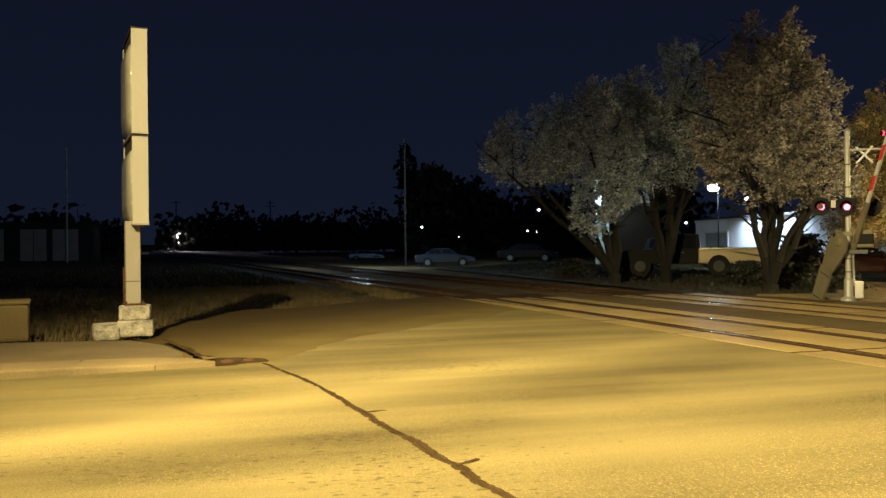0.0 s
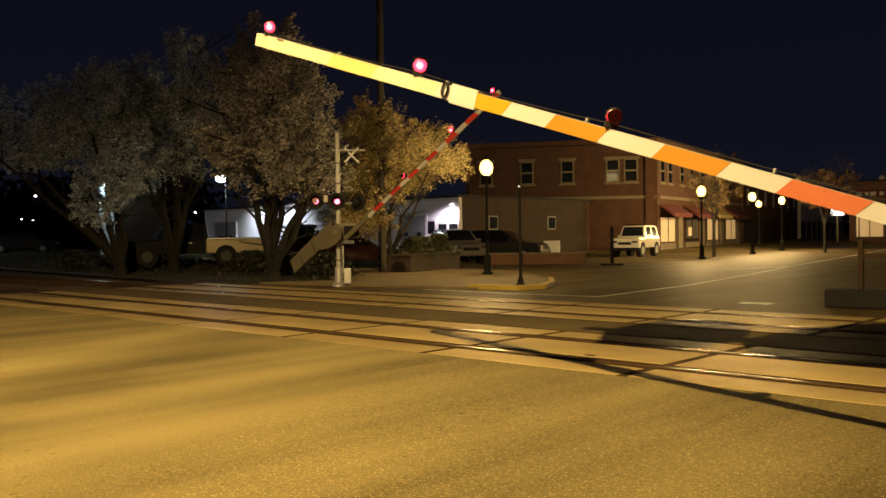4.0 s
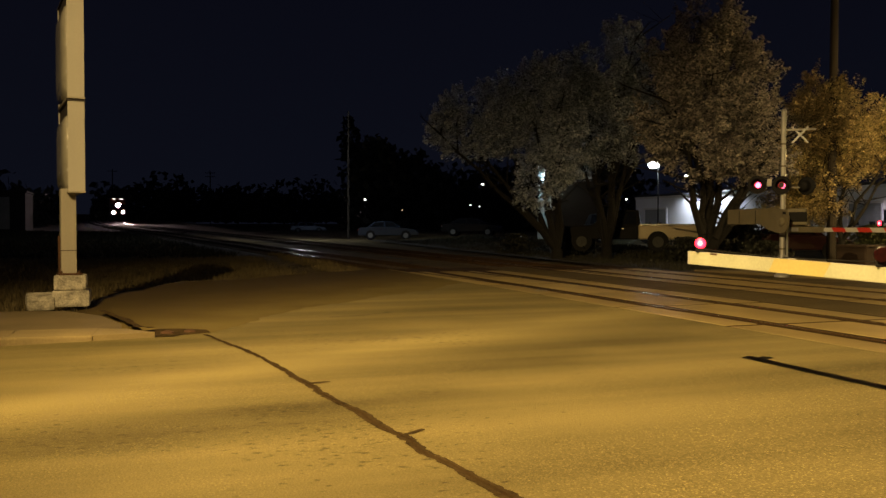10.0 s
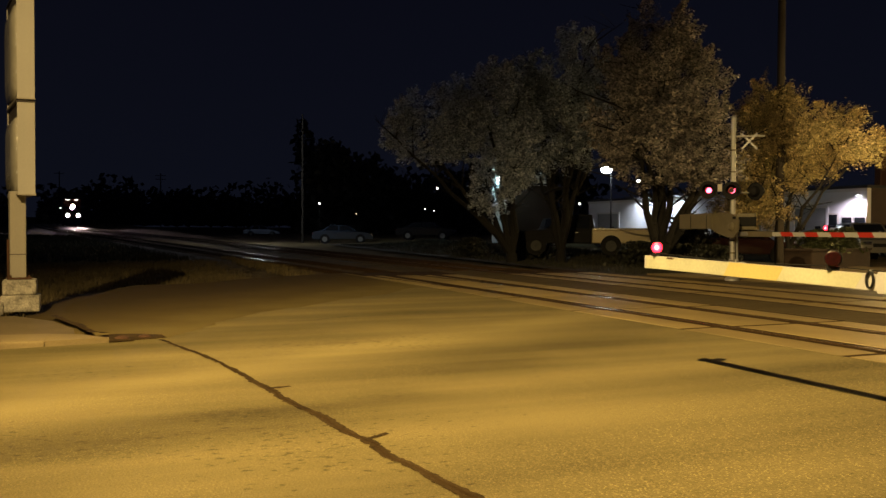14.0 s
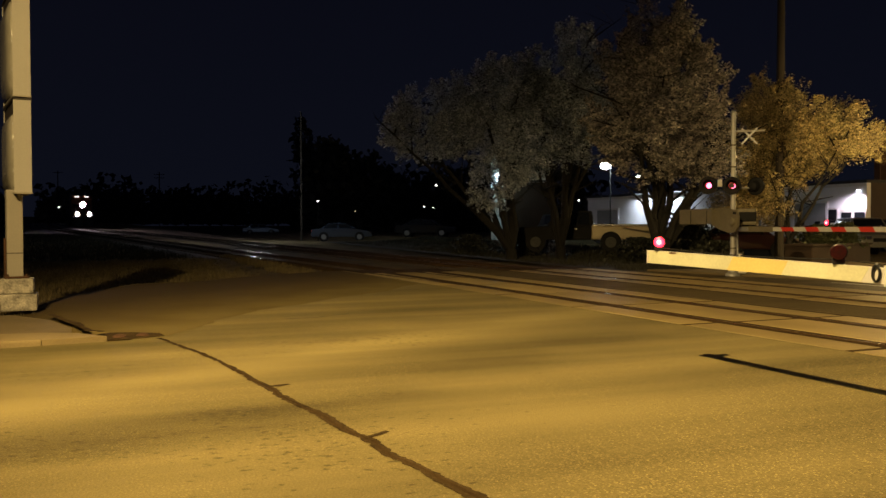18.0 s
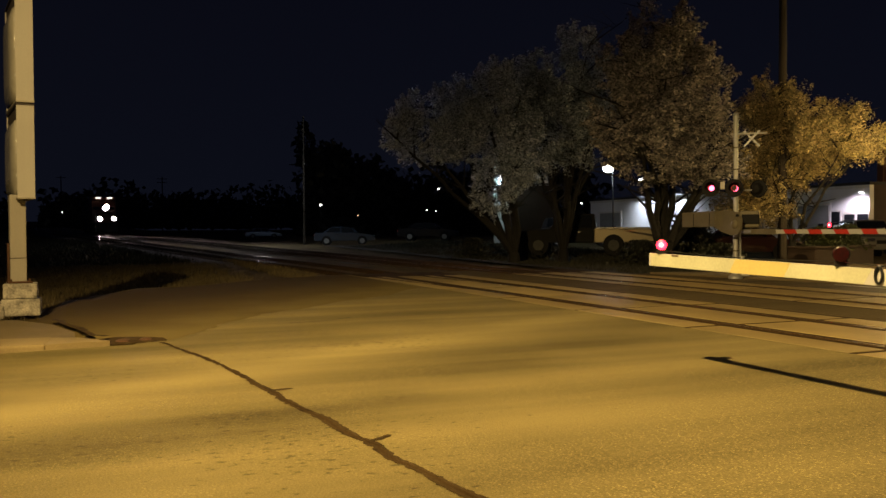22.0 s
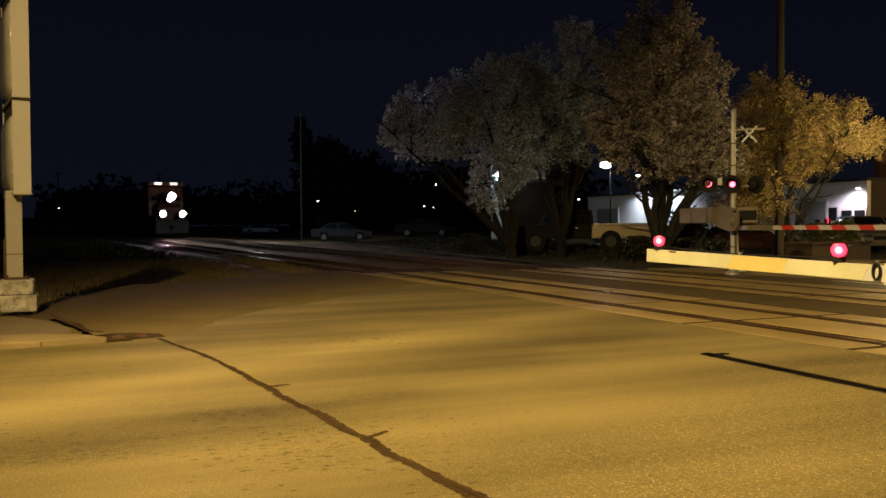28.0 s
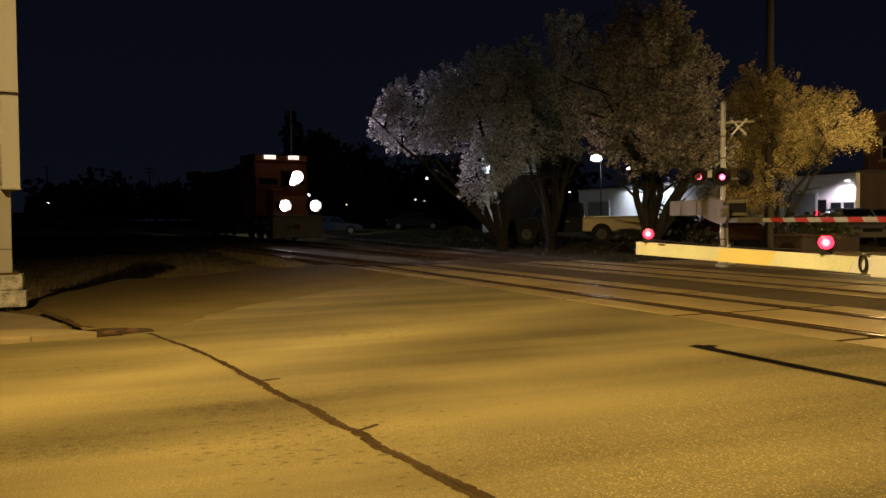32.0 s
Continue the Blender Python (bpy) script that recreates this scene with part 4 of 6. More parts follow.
def far_signal():
    """The signal mast beyond the tracks; local x runs to the right along the road edge."""
    s = thing("crossing_signal", "aluminium railway crossing signal mast with red flashers and gate", "crossing signal", "crossing gates",
              at=pose(-20.05, 16.75, 0, 0, 0, 0))
    view = math.radians(50)
    part("mast", rod(B(), (0, 0, 0.1), (0, 0, 4.5), 0.075, 0.065, 16), M_ALU, s)
    part("mast_cap", lathe(B(), [(0.075, 4.5), (0.08, 4.53), (0.03, 4.58)], 14), M_GALV, s)
    part("mast_base", lathe(B(), [(0.2, -0.02), (0.2, 0.05), (0.12, 0.12), (0.12, 0.55), (0.09, 0.6)], 18), M_ALU, s)
    part("junction_box", box(B(), (0.2, 0.16, 0.3), (0.22, 0.2, 0.46), Matrix.Rotation(view, 3, "Z"), bevel=0.03), M_ALU, s)
    r = Vector((math.cos(view), math.sin(view), 0))
    f = Vector((r.y, -r.x, 0))
    # cross arm with flashers facing both ways
    part("flasher_arm", rod(B(), -0.66 * r + Vector((0, 0, 2.5)), 0.1 * r + Vector((0, 0, 2.5)), 0.03, seg=8), M_GALV, s)
    flasher(s, tuple(-0.66 * r + f * 0.12 + Vector((0, 0, 2.52))), view, True, M_REDLOW, "mast_odd")
    flasher(s, tuple(-0.04 * r + f * 0.14 + Vector((0, 0, 2.5))), view, True, M_REDLOW, "mast_even")
    part("flasher_bracket", box(B(), tuple(-0.35 * r + f * 0.1 + Vector((0, 0, 2.58))), (0.12, 0.02, 0.2), Matrix.Rotation(view, 3, "Z"), bevel=0.01), M_FRAME, s)
    flasher(s, tuple(0.6 * r - f * 0.12 + Vector((0, 0, 2.48))), view + 2.6, False, M_BLACK)
    part("flasher_arm", rod(B(), Vector((0, 0, 2.44)), 0.6 * r + Vector((0, 0, 2.44)), 0.025, seg=8), M_GALV, s)
    # crossbuck seen from behind and edge on, on its own short arm
    c = 0.42 * r + Vector((0, 0, 3.86))
    part("crossbuck_arm", rod(B(), -0.14 * r + Vector((0, 0, 4.0)), 0.82 * r + Vector((0, 0, 4.0)), 0.028, seg=8), M_FRAME, s)
    for sgn in (-1, 1):
        part("crossbuck_blade", box(B(), c - f * 0.03 * sgn, (0.6, 0.012, 0.05), Matrix.Rotation(view, 3, "Z") @ Matrix.Rotation(sgn * 0.82, 3, "Y"), bevel=0.003), M_GALV, s,
             "bare metal back of a crossbuck blade")
    # gate machine, bracket and counterweight vane
    mach = part("gate_mechanism", box(B(), tuple(0.36 * r + Vector((0, 0, 1.64))), (0.5, 0.42, 0.46), Matrix.Rotation(view, 3, "Z"), bevel=0.05), M_BUFF, s, "cast gate machine housing")
    part("mechanism_cover", box(B(), tuple(f * 0.23 + 0.38 * r + Vector((0, 0, 1.64))), (0.46, 0.05, 0.26), Matrix.Rotation(view, 3, "Z"), bevel=0.02), M_BLACK, mach)
    part("mast_clamp", box(B(), (0, 0, 1.78), (0.24, 0.24, 0.12), Matrix.Rotation(view, 3, "Z"), bevel=0.02), M_BUFF, s)
    part("mast_clamp", box(B(), (0, 0, 1.42), (0.24, 0.24, 0.12), Matrix.Rotation(view, 3, "Z"), bevel=0.02), M_BUFF, s)
    part("cable_conduit", rod(B(), tuple(0.13 * r + Vector((0, 0, 0.4))), tuple(0.11 * r + Vector((0, 0, 1.45))), 0.025, seg=8), M_GALV, s)
    for z in (0.75, 1.1, 3.0, 3.6):
        part("mast_band", lathe(B(), [(0.08, z), (0.08, z + 0.04)], 14), M_BUFF, s)
    part("gate_bracket", box(B(), (0.25, 0.0, 1.3), (0.8, 0.12, 0.1), bevel=0.02), M_GALV, s)
    return s


far = far_signal()
far_bands = [(1.75 + 0.82 * k, 2.16 + 0.82 * k, M_REDFAR) for k in range(7)]
far_arm = gate_arm(far, 7.1, 0.13, far_bands, [(6.95, "", 0.07, 0), (5.3, "even", 0.07, 0), (3.2, "odd", 0.07, 0)], 1)
part("arm_sleeve", box(B(), (0.75, 0, 0), (1.3, 0.07, 0.15), bevel=0.015), M_BUFF, far_arm, "buff arm sleeve")
elbow = part("arm_elbow", prism(B(), [(-0.67, 0.13), (-0.35, 0.0), (0.05, -0.1), (0.3, -0.08), (0.42, 0.06), (0.44, 0.34), (0.28, 0.52), (-0.1, 0.6), (-0.67, 0.56)], -0.33, -0.27, "Y"), M_BUFF, far_arm, "bent buff arm elbow plate")
far_vane = part("counterweight_vane", prism(B(), [(-2.02, 0.14), (-0.6, 0.14), (-0.6, 0.58), (-2.02, 0.56)], -0.37, -0.3, "Y"), M_BUFF, far_arm, "flat buff counterweight plate")
part("vane_seam", box(B(), (-0.8, -0.374, 0.34), (0.02, 0.006, 0.36)), M_BLACK, far_vane)
part("vane_seam", box(B(), (-1.5, -0.374, 0.34), (0.02, 0.006, 0.36)), M_BLACK, far_vane)
part("pivot_hub", lathe(B(), [(0.12, -0.27), (0.12, -0.36), (0.07, -0.39)], 16, (0.2, 0, 0.2), "Y"), M_BUFF, elbow)
for ex, ez in ((0.3, 0.44),):
    part("elbow_slot", box(B(), (ex, -0.335, ez), (0.12, 0.02, 0.07), bevel=0.01), M_BLACK, elbow)


# ---------- trees ----------
def tree(name, at, blobs, leaves, leaf, material, label, seed, stems=5, fork=1.0, trunk_r=0.22, spread_r=1.0):
    """A many-stemmed tree: tapered trunk, forked limbs and twigs, and a crown of small leaves in clumps."""
    rnd = random.Random(seed)
    t = thing(name, label, "tree", "trees beside the tracks", at=Matrix.Translation(at))
    bm = B()
    rod(bm, (0, 0, -0.35), (0, 0, 0.15), trunk_r * 1.5, trunk_r * 1.1, 12)
    rod(bm, (0, 0, 0.1), (0, 0, fork), trunk_r * 1.1, trunk_r * 0.95, 12)
    part("trunk", bm, M_BARK, t)
    total = sum(b[1][0] * b[1][1] * b[1][2] for b in blobs)
    tips = []
    for k in range(stems):
        c, r = blobs[k % len(blobs)]
        bm = B()
        p = Vector((0, 0, fork - 0.1))
        aim = Vector(c) + Vector((rnd.uniform(-0.5, 0.5) * r[0], rnd.uniform(-0.5, 0.5) * r[1], rnd.uniform(-0.2, 0.5) * r[2]))
        rad, n = trunk_r * 0.62, 6
        q0 = p
        for i in range(1, n + 1):
            f = i / n
            q = p.lerp(aim, f) + Vector((rnd.gauss(0, 0.08), rnd.gauss(0, 0.08), 0.35 * math.sin(f * math.pi) * (0.3 + rnd.random() * 0.3)))
            rod(bm, q0, q, rad * (1 - 0.8 * (i - 1) / n), rad * (1 - 0.8 * i / n), 8)
            if i >= 2:
                for _ in range(2):
                    e = q + Vector((rnd.gauss(0, 0.8) * spread_r, rnd.gauss(0, 0.8) * spread_r, rnd.uniform(0.1, 1.3)))
                    rod(bm, q, e, rad * 0.3, 0.012, 6)
                    for _ in range(3):
                        w = e.lerp(q, rnd.random() * 0.6)
                        rod(bm, w, w + Vector((rnd.gauss(0, 0.5), rnd.gauss(0, 0.5), rnd.uniform(-0.1, 0.7))), 0.014, 0.005, 4)
                    tips.append(e)
            q0 = q
        part("limb", bm, M_BARK, t)
    verts, faces = [], []
    clumps = []
    for c, r in blobs:
        share = r[0] * r[1] * r[2] / total
        for _ in range(int(leaves * share / 72)):
            while True:
                u = Vector((rnd.uniform(-1, 1), rnd.uniform(-1, 1), rnd.uniform(-1, 1)))
                q = Vector((c[0] + u.x * r[0], c[1] + u.y * r[1], c[2] + u.z * r[2]))
                gap = noise.noise((q.x * 0.95 + seed, q.y * 0.95, q.z * 0.95)) + 0.6 * noise.noise((q.x * 2.1, q.y * 2.1 + seed, q.z * 2.1))
                if 0.25 < u.length < 1 and rnd.random() < u.length ** 1.2 and gap > -0.07 + rnd.gauss(0, 0.06):
                    break
            d = (u.normalized() * 0.75 + Vector((rnd.gauss(0, 0.35), rnd.gauss(0, 0.35), 0.45 + rnd.gauss(0, 0.35)))).normalized()
            clumps.append((q, d * rnd.uniform(0.35, 1.0), rnd.uniform(0.05, 0.13)))
    for c, d, s in clumps:
        for _ in range(rnd.randint(45, 115)):
            f = rnd.random()
            s2 = s * (1.3 - 0.8 * f)
            p = c + d * (f - 0.5) + Vector((rnd.gauss(0, s2), rnd.gauss(0, s2), rnd.gauss(0, s2)))
            a = Vector((rnd.gauss(0, 1), rnd.gauss(0, 1), rnd.gauss(0, 0.6))).normalized()
            b = a.cross(Vector((rnd.gauss(0, 1), rnd.gauss(0, 1), rnd.gauss(0, 1)))).normalized()
            h = leaf * rnd.uniform(0.6, 1.25)
            k = len(verts)
            verts += [p - a * h, p + b * h * 0.5, p + a * h, p - b * h * 0.5]
            faces.append((k, k + 1, k + 2, k + 3))
    me = bpy.data.meshes.new("crown")
    me.from_pydata([tuple(v) for v in verts], [], faces)
    me.materials.append(material)
    ob = new("crown", me)
    ob.parent = t
    return t


def at_ground(x, y, dz=0.0):
    return (x, y, ground_height(x, y) + dz)


tree("broad_tree", at_ground(-25.9, 18.6),
     [((0.3, -0.2, 6.0), (1.75, 1.75, 2.5)), ((-0.5, -1.2, 5.2), (1.25, 1.25, 1.5)), ((1.1, 0.65, 4.9), (1.3, 1.3, 1.85)), ((0.15, -0.2, 7.9), (1.25, 1.25, 1.55)), ((0.5, -0.6, 4.2), (1.5, 1.5, 1.4)), ((1.5, 1.1, 3.7), (0.9, 0.9, 1.0)),
      ((0.6, 0.75, 6.4), (1.2, 1.2, 1.5)), ((-0.85, -0.95, 6.9), (1.05, 1.05, 1.5))],
     80000, 0.062, M_LEAF, "broad many-stemmed tree in dull brownish blossom", 11, 9, 0.35, 0.26)
tree("tall_tree", at_ground(-33.4, 19.0),
     [((0.1, -0.3, 6.6), (1.6, 1.6, 2.6)), ((-0.5, -1.0, 5.6), (1.3, 1.3, 2.3)), ((0.6, 0.7, 5.7), (1.3, 1.3, 1.55)), ((0.3, 0.45, 9.0), (0.85, 0.85, 1.15)), ((-0.65, -1.2, 7.7), (1.0, 1.0, 1.4)), ((0.9, 1.45, 7.1), (1.2, 1.2, 1.7))],
     62000, 0.062, M_LEAFT, "tall upright tree in thin dull blossom", 23, 7, 0.6, 0.22)
tree("spreading_tree", at_ground(-33.9, 16.9),
     [((0.7, -1.2, 6.4), (1.5, 1.45, 2.0)), ((0.4, -2.7, 5.8), (1.4, 1.25, 1.6)), ((-0.2, -4.0, 5.6), (1.2, 1.4, 1.55)), ((0.5, -1.3, 3.3), (0.9, 0.8, 1.4)), ((0.9, -0.4, 5.0), (1.3, 1.2, 1.9)), ((-0.3, -5.0, 5.2), (0.75, 0.65, 0.9))],
     60000, 0.062, M_LEAFG, "leaning tree with a wide crown of pale blossom", 37, 7, 0.5, 0.24, 0.7)
tree("yellow_tree", at_ground(-25.4, 23.9),
     [((0.2, -0.1, 5.0), (1.45, 1.45, 1.5)), ((1.2, 0.9, 4.9), (1.25, 1.2, 1.0)), ((2.0, 1.5, 4.4), (0.85, 0.8, 0.6)), ((-0.6, -1.1, 4.7), (1.05, 1.05, 1.5)), ((-0.7, -0.9, 3.1), (0.85, 0.85, 0.95)), ((-0.5, -0.6, 2.3), (0.9, 0.9, 0.7)), ((-0.7, -0.8, 2.7), (0.9, 0.9, 0.8)), ((0.2, -0.3, 4.3), (1.1, 1.2, 1.3)), ((0.5, 0.3, 3.9), (1.0, 1.0, 0.6)),
      ((-0.4, -0.55, 5.9), (0.95, 0.95, 1.3)), ((-1.05, -1.45, 2.3), (1.0, 0.9, 0.75))],
     105000, 0.048, M_LEAFY, "small tree with cream blossom under an amber lamp", 51, 6, 1.1, 0.12, 0.7)


# ---------- vehicles ----------
def vehicle(kind, at, paint, label, rear_lit=False, head_lit=False, dark_cab=None):
    """A parked vehicle, nose to +x: body, cabin, panes, wheels, lamps, bumpers."""
    P = {
        "sedan": dict(L=4.7, W=1.8, wb=2.75, r=0.32, low=[(-2.3, .32), (-2.35, .62), (-2.3, .92), (-1.5, .98), (-.2, .95), (1.0, .94), (2.0, .8), (2.32, .62), (2.35, .34)],
                      cab=[(-1.7, .95), (-1.0, 1.4), (-.1, 1.44), (.4, 1.38), (1.15, .93)]),
        "suv": dict(L=4.7, W=1.85, wb=2.7, r=0.36, low=[(-2.3, .4), (-2.35, .7), (-2.32, 1.05), (-1.0, 1.08), (.9, 1.06), (2.1, .95), (2.32, .75), (2.35, .42)],
                    cab=[(-2.25, 1.05), (-2.0, 1.66), (-1.2, 1.72), (.1, 1.7), (.95, 1.05)]),
        "pickup": dict(L=5.8, W=2.0, wb=3.3, r=0.39, low=[(-2.85, .5), (-2.9, .8), (-2.85, 1.12), (-.9, 1.12), (-.85, 1.1), (1.1, 1.12), (2.6, 1.05), (2.85, .85), (2.9, .48)],
                       cab=[(-.9, 1.1), (-.8, 1.78), (.3, 1.82), (.55, 1.78), (1.2, 1.1)]),
        "jeep": dict(L=4.2, W=1.85, wb=2.6, r=0.41, low=[(-1.95, .55), (-2.0, .8), (-2.0, 1.15), (.55, 1.18), (.6, 1.16), (1.9, 1.12), (1.95, .85), (1.95, .55)],
                     cab=[(-1.98, 1.15), (-1.95, 1.85), (-1.0, 1.9), (.3, 1.88), (.6, 1.16)]),
    }[kind]
    t = thing(kind + "_car" if kind in ("sedan", "suv") else kind + "_truck" if kind == "pickup" else "off_road_car", label, "car", "parked cars", at=at)
    W, wb = P["W"], P["wb"]
    pieces = [("body", P["low"], paint)]
    # cab and nose get a black colour that stands in for the dark there
    if dark_cab:
        pieces = [("load_bed", [(-3.4, .5), (-3.45, .8), (-3.4, 1.12), (-.8, 1.12), (-.8, .5)], paint), ("body", [(-.79, .5), (-.79, 1.1), (1.1, 1.12), (2.6, 1.05), (2.85, .85), (2.9, .48)], dark_cab)]
    for nm, outline, colour in pieces:
        bm = prism(B(), outline, -W / 2, W / 2, "Y")
        bmesh.ops.bevel(bm, geom=list(bm.edges), offset=0.05, segments=2, affect="EDGES", profile=0.6)
        part(nm, bm, colour, t)
    # cabin, narrower at the roof
    cab = P["cab"]
    zt, zb = max(z for _, z in cab), min(z for _, z in cab)
    bm = B()
    sides = []
    for s in (-1, 1):
        sides.append([bm.verts.new((x, s * (W / 2 - 0.06 - 0.2 * (z - zb) / (zt - zb)), z)) for x, z in cab])
    n = len(cab)
    for k in range(n):
        bm.faces.new((sides[0][k], sides[0][(k + 1) % n], sides[1][(k + 1) % n], sides[1][k]))
    bm.faces.new(sides[0]), bm.faces.new(sides[1][::-1])
    bmesh.ops.recalc_face_normals(bm, faces=bm.faces)
    bmesh.ops.bevel(bm, geom=list(bm.edges), offset=0.03, segments=2, affect="EDGES")
    part("cabin", bm, dark_cab or paint, t)
    # side panes lie just proud of the cabin
    xs0, xs1 = cab[0][0], cab[-1][0]
    mid = (xs0 + xs1) / 2 - 0.05
    for s in (-1, 1):
        for a, b in ((0.08, 0.47), (0.53, 0.92)):
            bm = B()
            lo_z, hi_z = zb + 0.07, zt - 0.09
            def xx(f, z):
                g = (z - zb) / (zt - zb)
                left = xs0 + (cab[1][0] - xs0) * g
                right = xs1 + (cab[-2][0] - xs1) * g
                return left + (right - left) * f
            q = []
            for f, z in ((a, lo_z), (b, lo_z), (b, hi_z), (a, hi_z)):
                q.append(bm.verts.new((xx(f, z), s * (W / 2 - 0.052 - 0.2 * (z - zb) / (zt - zb)), z)))
            bm.faces.new(q if s < 0 else q[::-1])
            part("side_window", bm, M_GLASS, t)
    for (x0, z0), (x1, z1), nm in ((cab[-1], cab[-2], "windscreen"), (cab[0], cab[1], "rear_window")):
        bm = B()
        sg = 1 if nm == "windscreen" else -1
        q = []
        for f, s in ((0.12, -1), (0.12, 1), (0.9, 1), (0.9, -1)):
            x, z = x0 + (x1 - x0) * f + sg * 0.012, z0 + (z1 - z0) * f + 0.012
            q.append(bm.verts.new((x, s * (W / 2 - 0.2 - 0.14 * f), z)))
        bm.faces.new(q if sg > 0 else q[::-1])
        part(nm, bm, M_GLASS, t)
    r = P["r"]
    for sx in (-1, 1):
        for sy in (-1, 1):
            c = (sx * wb / 2, sy * (W / 2 - 0.1), r)
            part("wheel_arch", lathe(B(), [(r * 1.18, sy * (W / 2 - 0.28)), (r * 1.18, sy * (W / 2 + 0.004))], 20, (c[0], 0, r + 0.02), "Y"), M_BLACK, t)
            ty = part("tyre", lathe(B(), [(r * 0.7, -0.1), (r * 0.96, -0.1), (r, -0.06), (r, 0.06), (r * 0.96, 0.1), (r * 0.7, 0.1)], 22, c, "Y"), M_RUBBER, t)
            part("rim", lathe(B(), [(r * 0.66, sy * 0.09), (r * 0.6, sy * 0.112), (r * 0.2, sy * 0.105), (r * 0.12, sy * 0.115)], 16, c, "Y"), M_LOCODK if dark_cab else M_DOORGREY, ty)
    front, back = P["low"][-2], P["low"][1]
    for sy in (-1, 1):
        part("headlamp", box(B(), (front[0] - 0.06, sy * (W / 2 - 0.28), front[1] + 0.06), (0.14, 0.36, 0.14), bevel=0.03), M_COOL if head_lit else M_CHROME, t)
        part("tail_lamp", box(B(), (back[0] + 0.03 - (0.55 if dark_cab else 0), sy * (W / 2 - 0.2), back[1] + 0.14), (0.1, 0.26, 0.16), bevel=0.03), M_REDLIT if rear_lit else M_REDFAR, t)
        part("door_mirror", box(B(), (xs1 - 0.35, sy * (W / 2 + 0.06), zb + 0.1), (0.12, 0.16, 0.12), bevel=0.03), paint, t)
        part("door_handle", box(B(), (mid - 0.25, sy * (W / 2 + 0.004), zb - 0.12), (0.16, 0.02, 0.03), bevel=0.006), M_CHROME, t)
    part("front_bumper", box(B(), (P["low"][-1][0] - 0.05, 0, 0.48), (0.16, W * 0.94, 0.18), bevel=0.04), M_BLACK if kind in ("jeep",) else paint, t)
    part("rear_bumper", box(B(), (P["low"][0][0] - (0.55 if dark_cab else 0), 0, 0.5), (0.16, W * 0.94, 0.18), bevel=0.04), M_CHROME if kind == "pickup" else paint, t)
    part("grille", box(B(), (front[0] + 0.0, 0, front[1] - 0.03), (0.05, W * 0.45, 0.16), bevel=0.02), M_BLACK, t)
    if kind == "pickup":
        part("bed_well", box(B(), (-2.1, 0, 1.115), (2.2, W - 0.24, 0.02)), M_BLACK, t)
        for s in (-1, 1):
            part("bed_rail", box(B(), (-2.1, s * (W / 2 - 0.08), 1.15), (2.5, 0.1, 0.07), bevel=0.02), M_CHROME, t)
    if kind == "jeep":
        for s in (-1, 1):
            part("fender", box(B(), (1.3, s * (W / 2 - 0.02), 1.0), (0.95, 0.22, 0.07), bevel=0.02), paint, t)
        part("roof_rack", box(B(), (-0.7, 0, 1.97), (1.6, 1.3, 0.06), bevel=0.02), M_BLACK, t)
        part("spare_wheel", lathe(B(), [(0.2, -2.2), (0.4, -2.2), (0.4, -2.0), (0.2, -2.0)], 18, (0, 0, 1.1), "X"), M_RUBBER, t)
    return t


PAINT = {n: mat(n + "_car_paint", c, 0.3, 0.3, var=0.06, scale=2, coat=0.6) for n, c in dict(
    silver=(0.03, 0.05, 0.085), white=(0.1, 0.15, 0.25), cream=(0.7, 0.68, 0.62), black=(0.015, 0.016, 0.02), tan=(0.3, 0.25, 0.16), red=(0.04, 0.008, 0.008), gold=(0.2, 0.19, 0.17), grey=(0.05, 0.054, 0.06)).items()}


def parked(kind, x, y, turn, paint, label, lift=0.0, **kw):
    z = lift + ground_height(x, y) + 0.03 if x < -29.5 and y < 34 else 0.0
    return vehicle(kind, pose(x, y, z, 0, 0, turn), PAINT[paint], label, **kw)


parked("sedan", -67.7, 19.2, 72, "silver", "silver sedan parked on the dark lot")
parked("sedan", -118.0, 22.5, 78, "white", "white sedan parked far down the lot", lift=-0.3)
parked("sedan", -66.0, 25.6, 60, "black", "black sedan parked in the dark lot")
parked("suv", -45.3, 27.0, 62, "grey", "dark grey sport utility car parked by the trees")
parked("pickup", -35.3, 20.8, -124, "tan", "tan pickup truck beneath the flood lamp, its cab blacked out as if unlit", dark_cab=M_BLACK, lift=0.2)
parked("sedan", -30.6, 26.4, 50, "red", "dark red car behind the signal mast")
parked("suv", -30.6, 33.4, -30, "gold", "pale gold sport utility car parked by the hedge")
parked("suv", -31.2, 38.0, 20, "black", "black sport utility car in the yard")
parked("sedan", -40.5, 56.5, -30, "black", "black sedan parked beside the brick building")
parked("jeep", -29.0, 48.0, -78, "cream", "white boxy off-road car by the brick building")

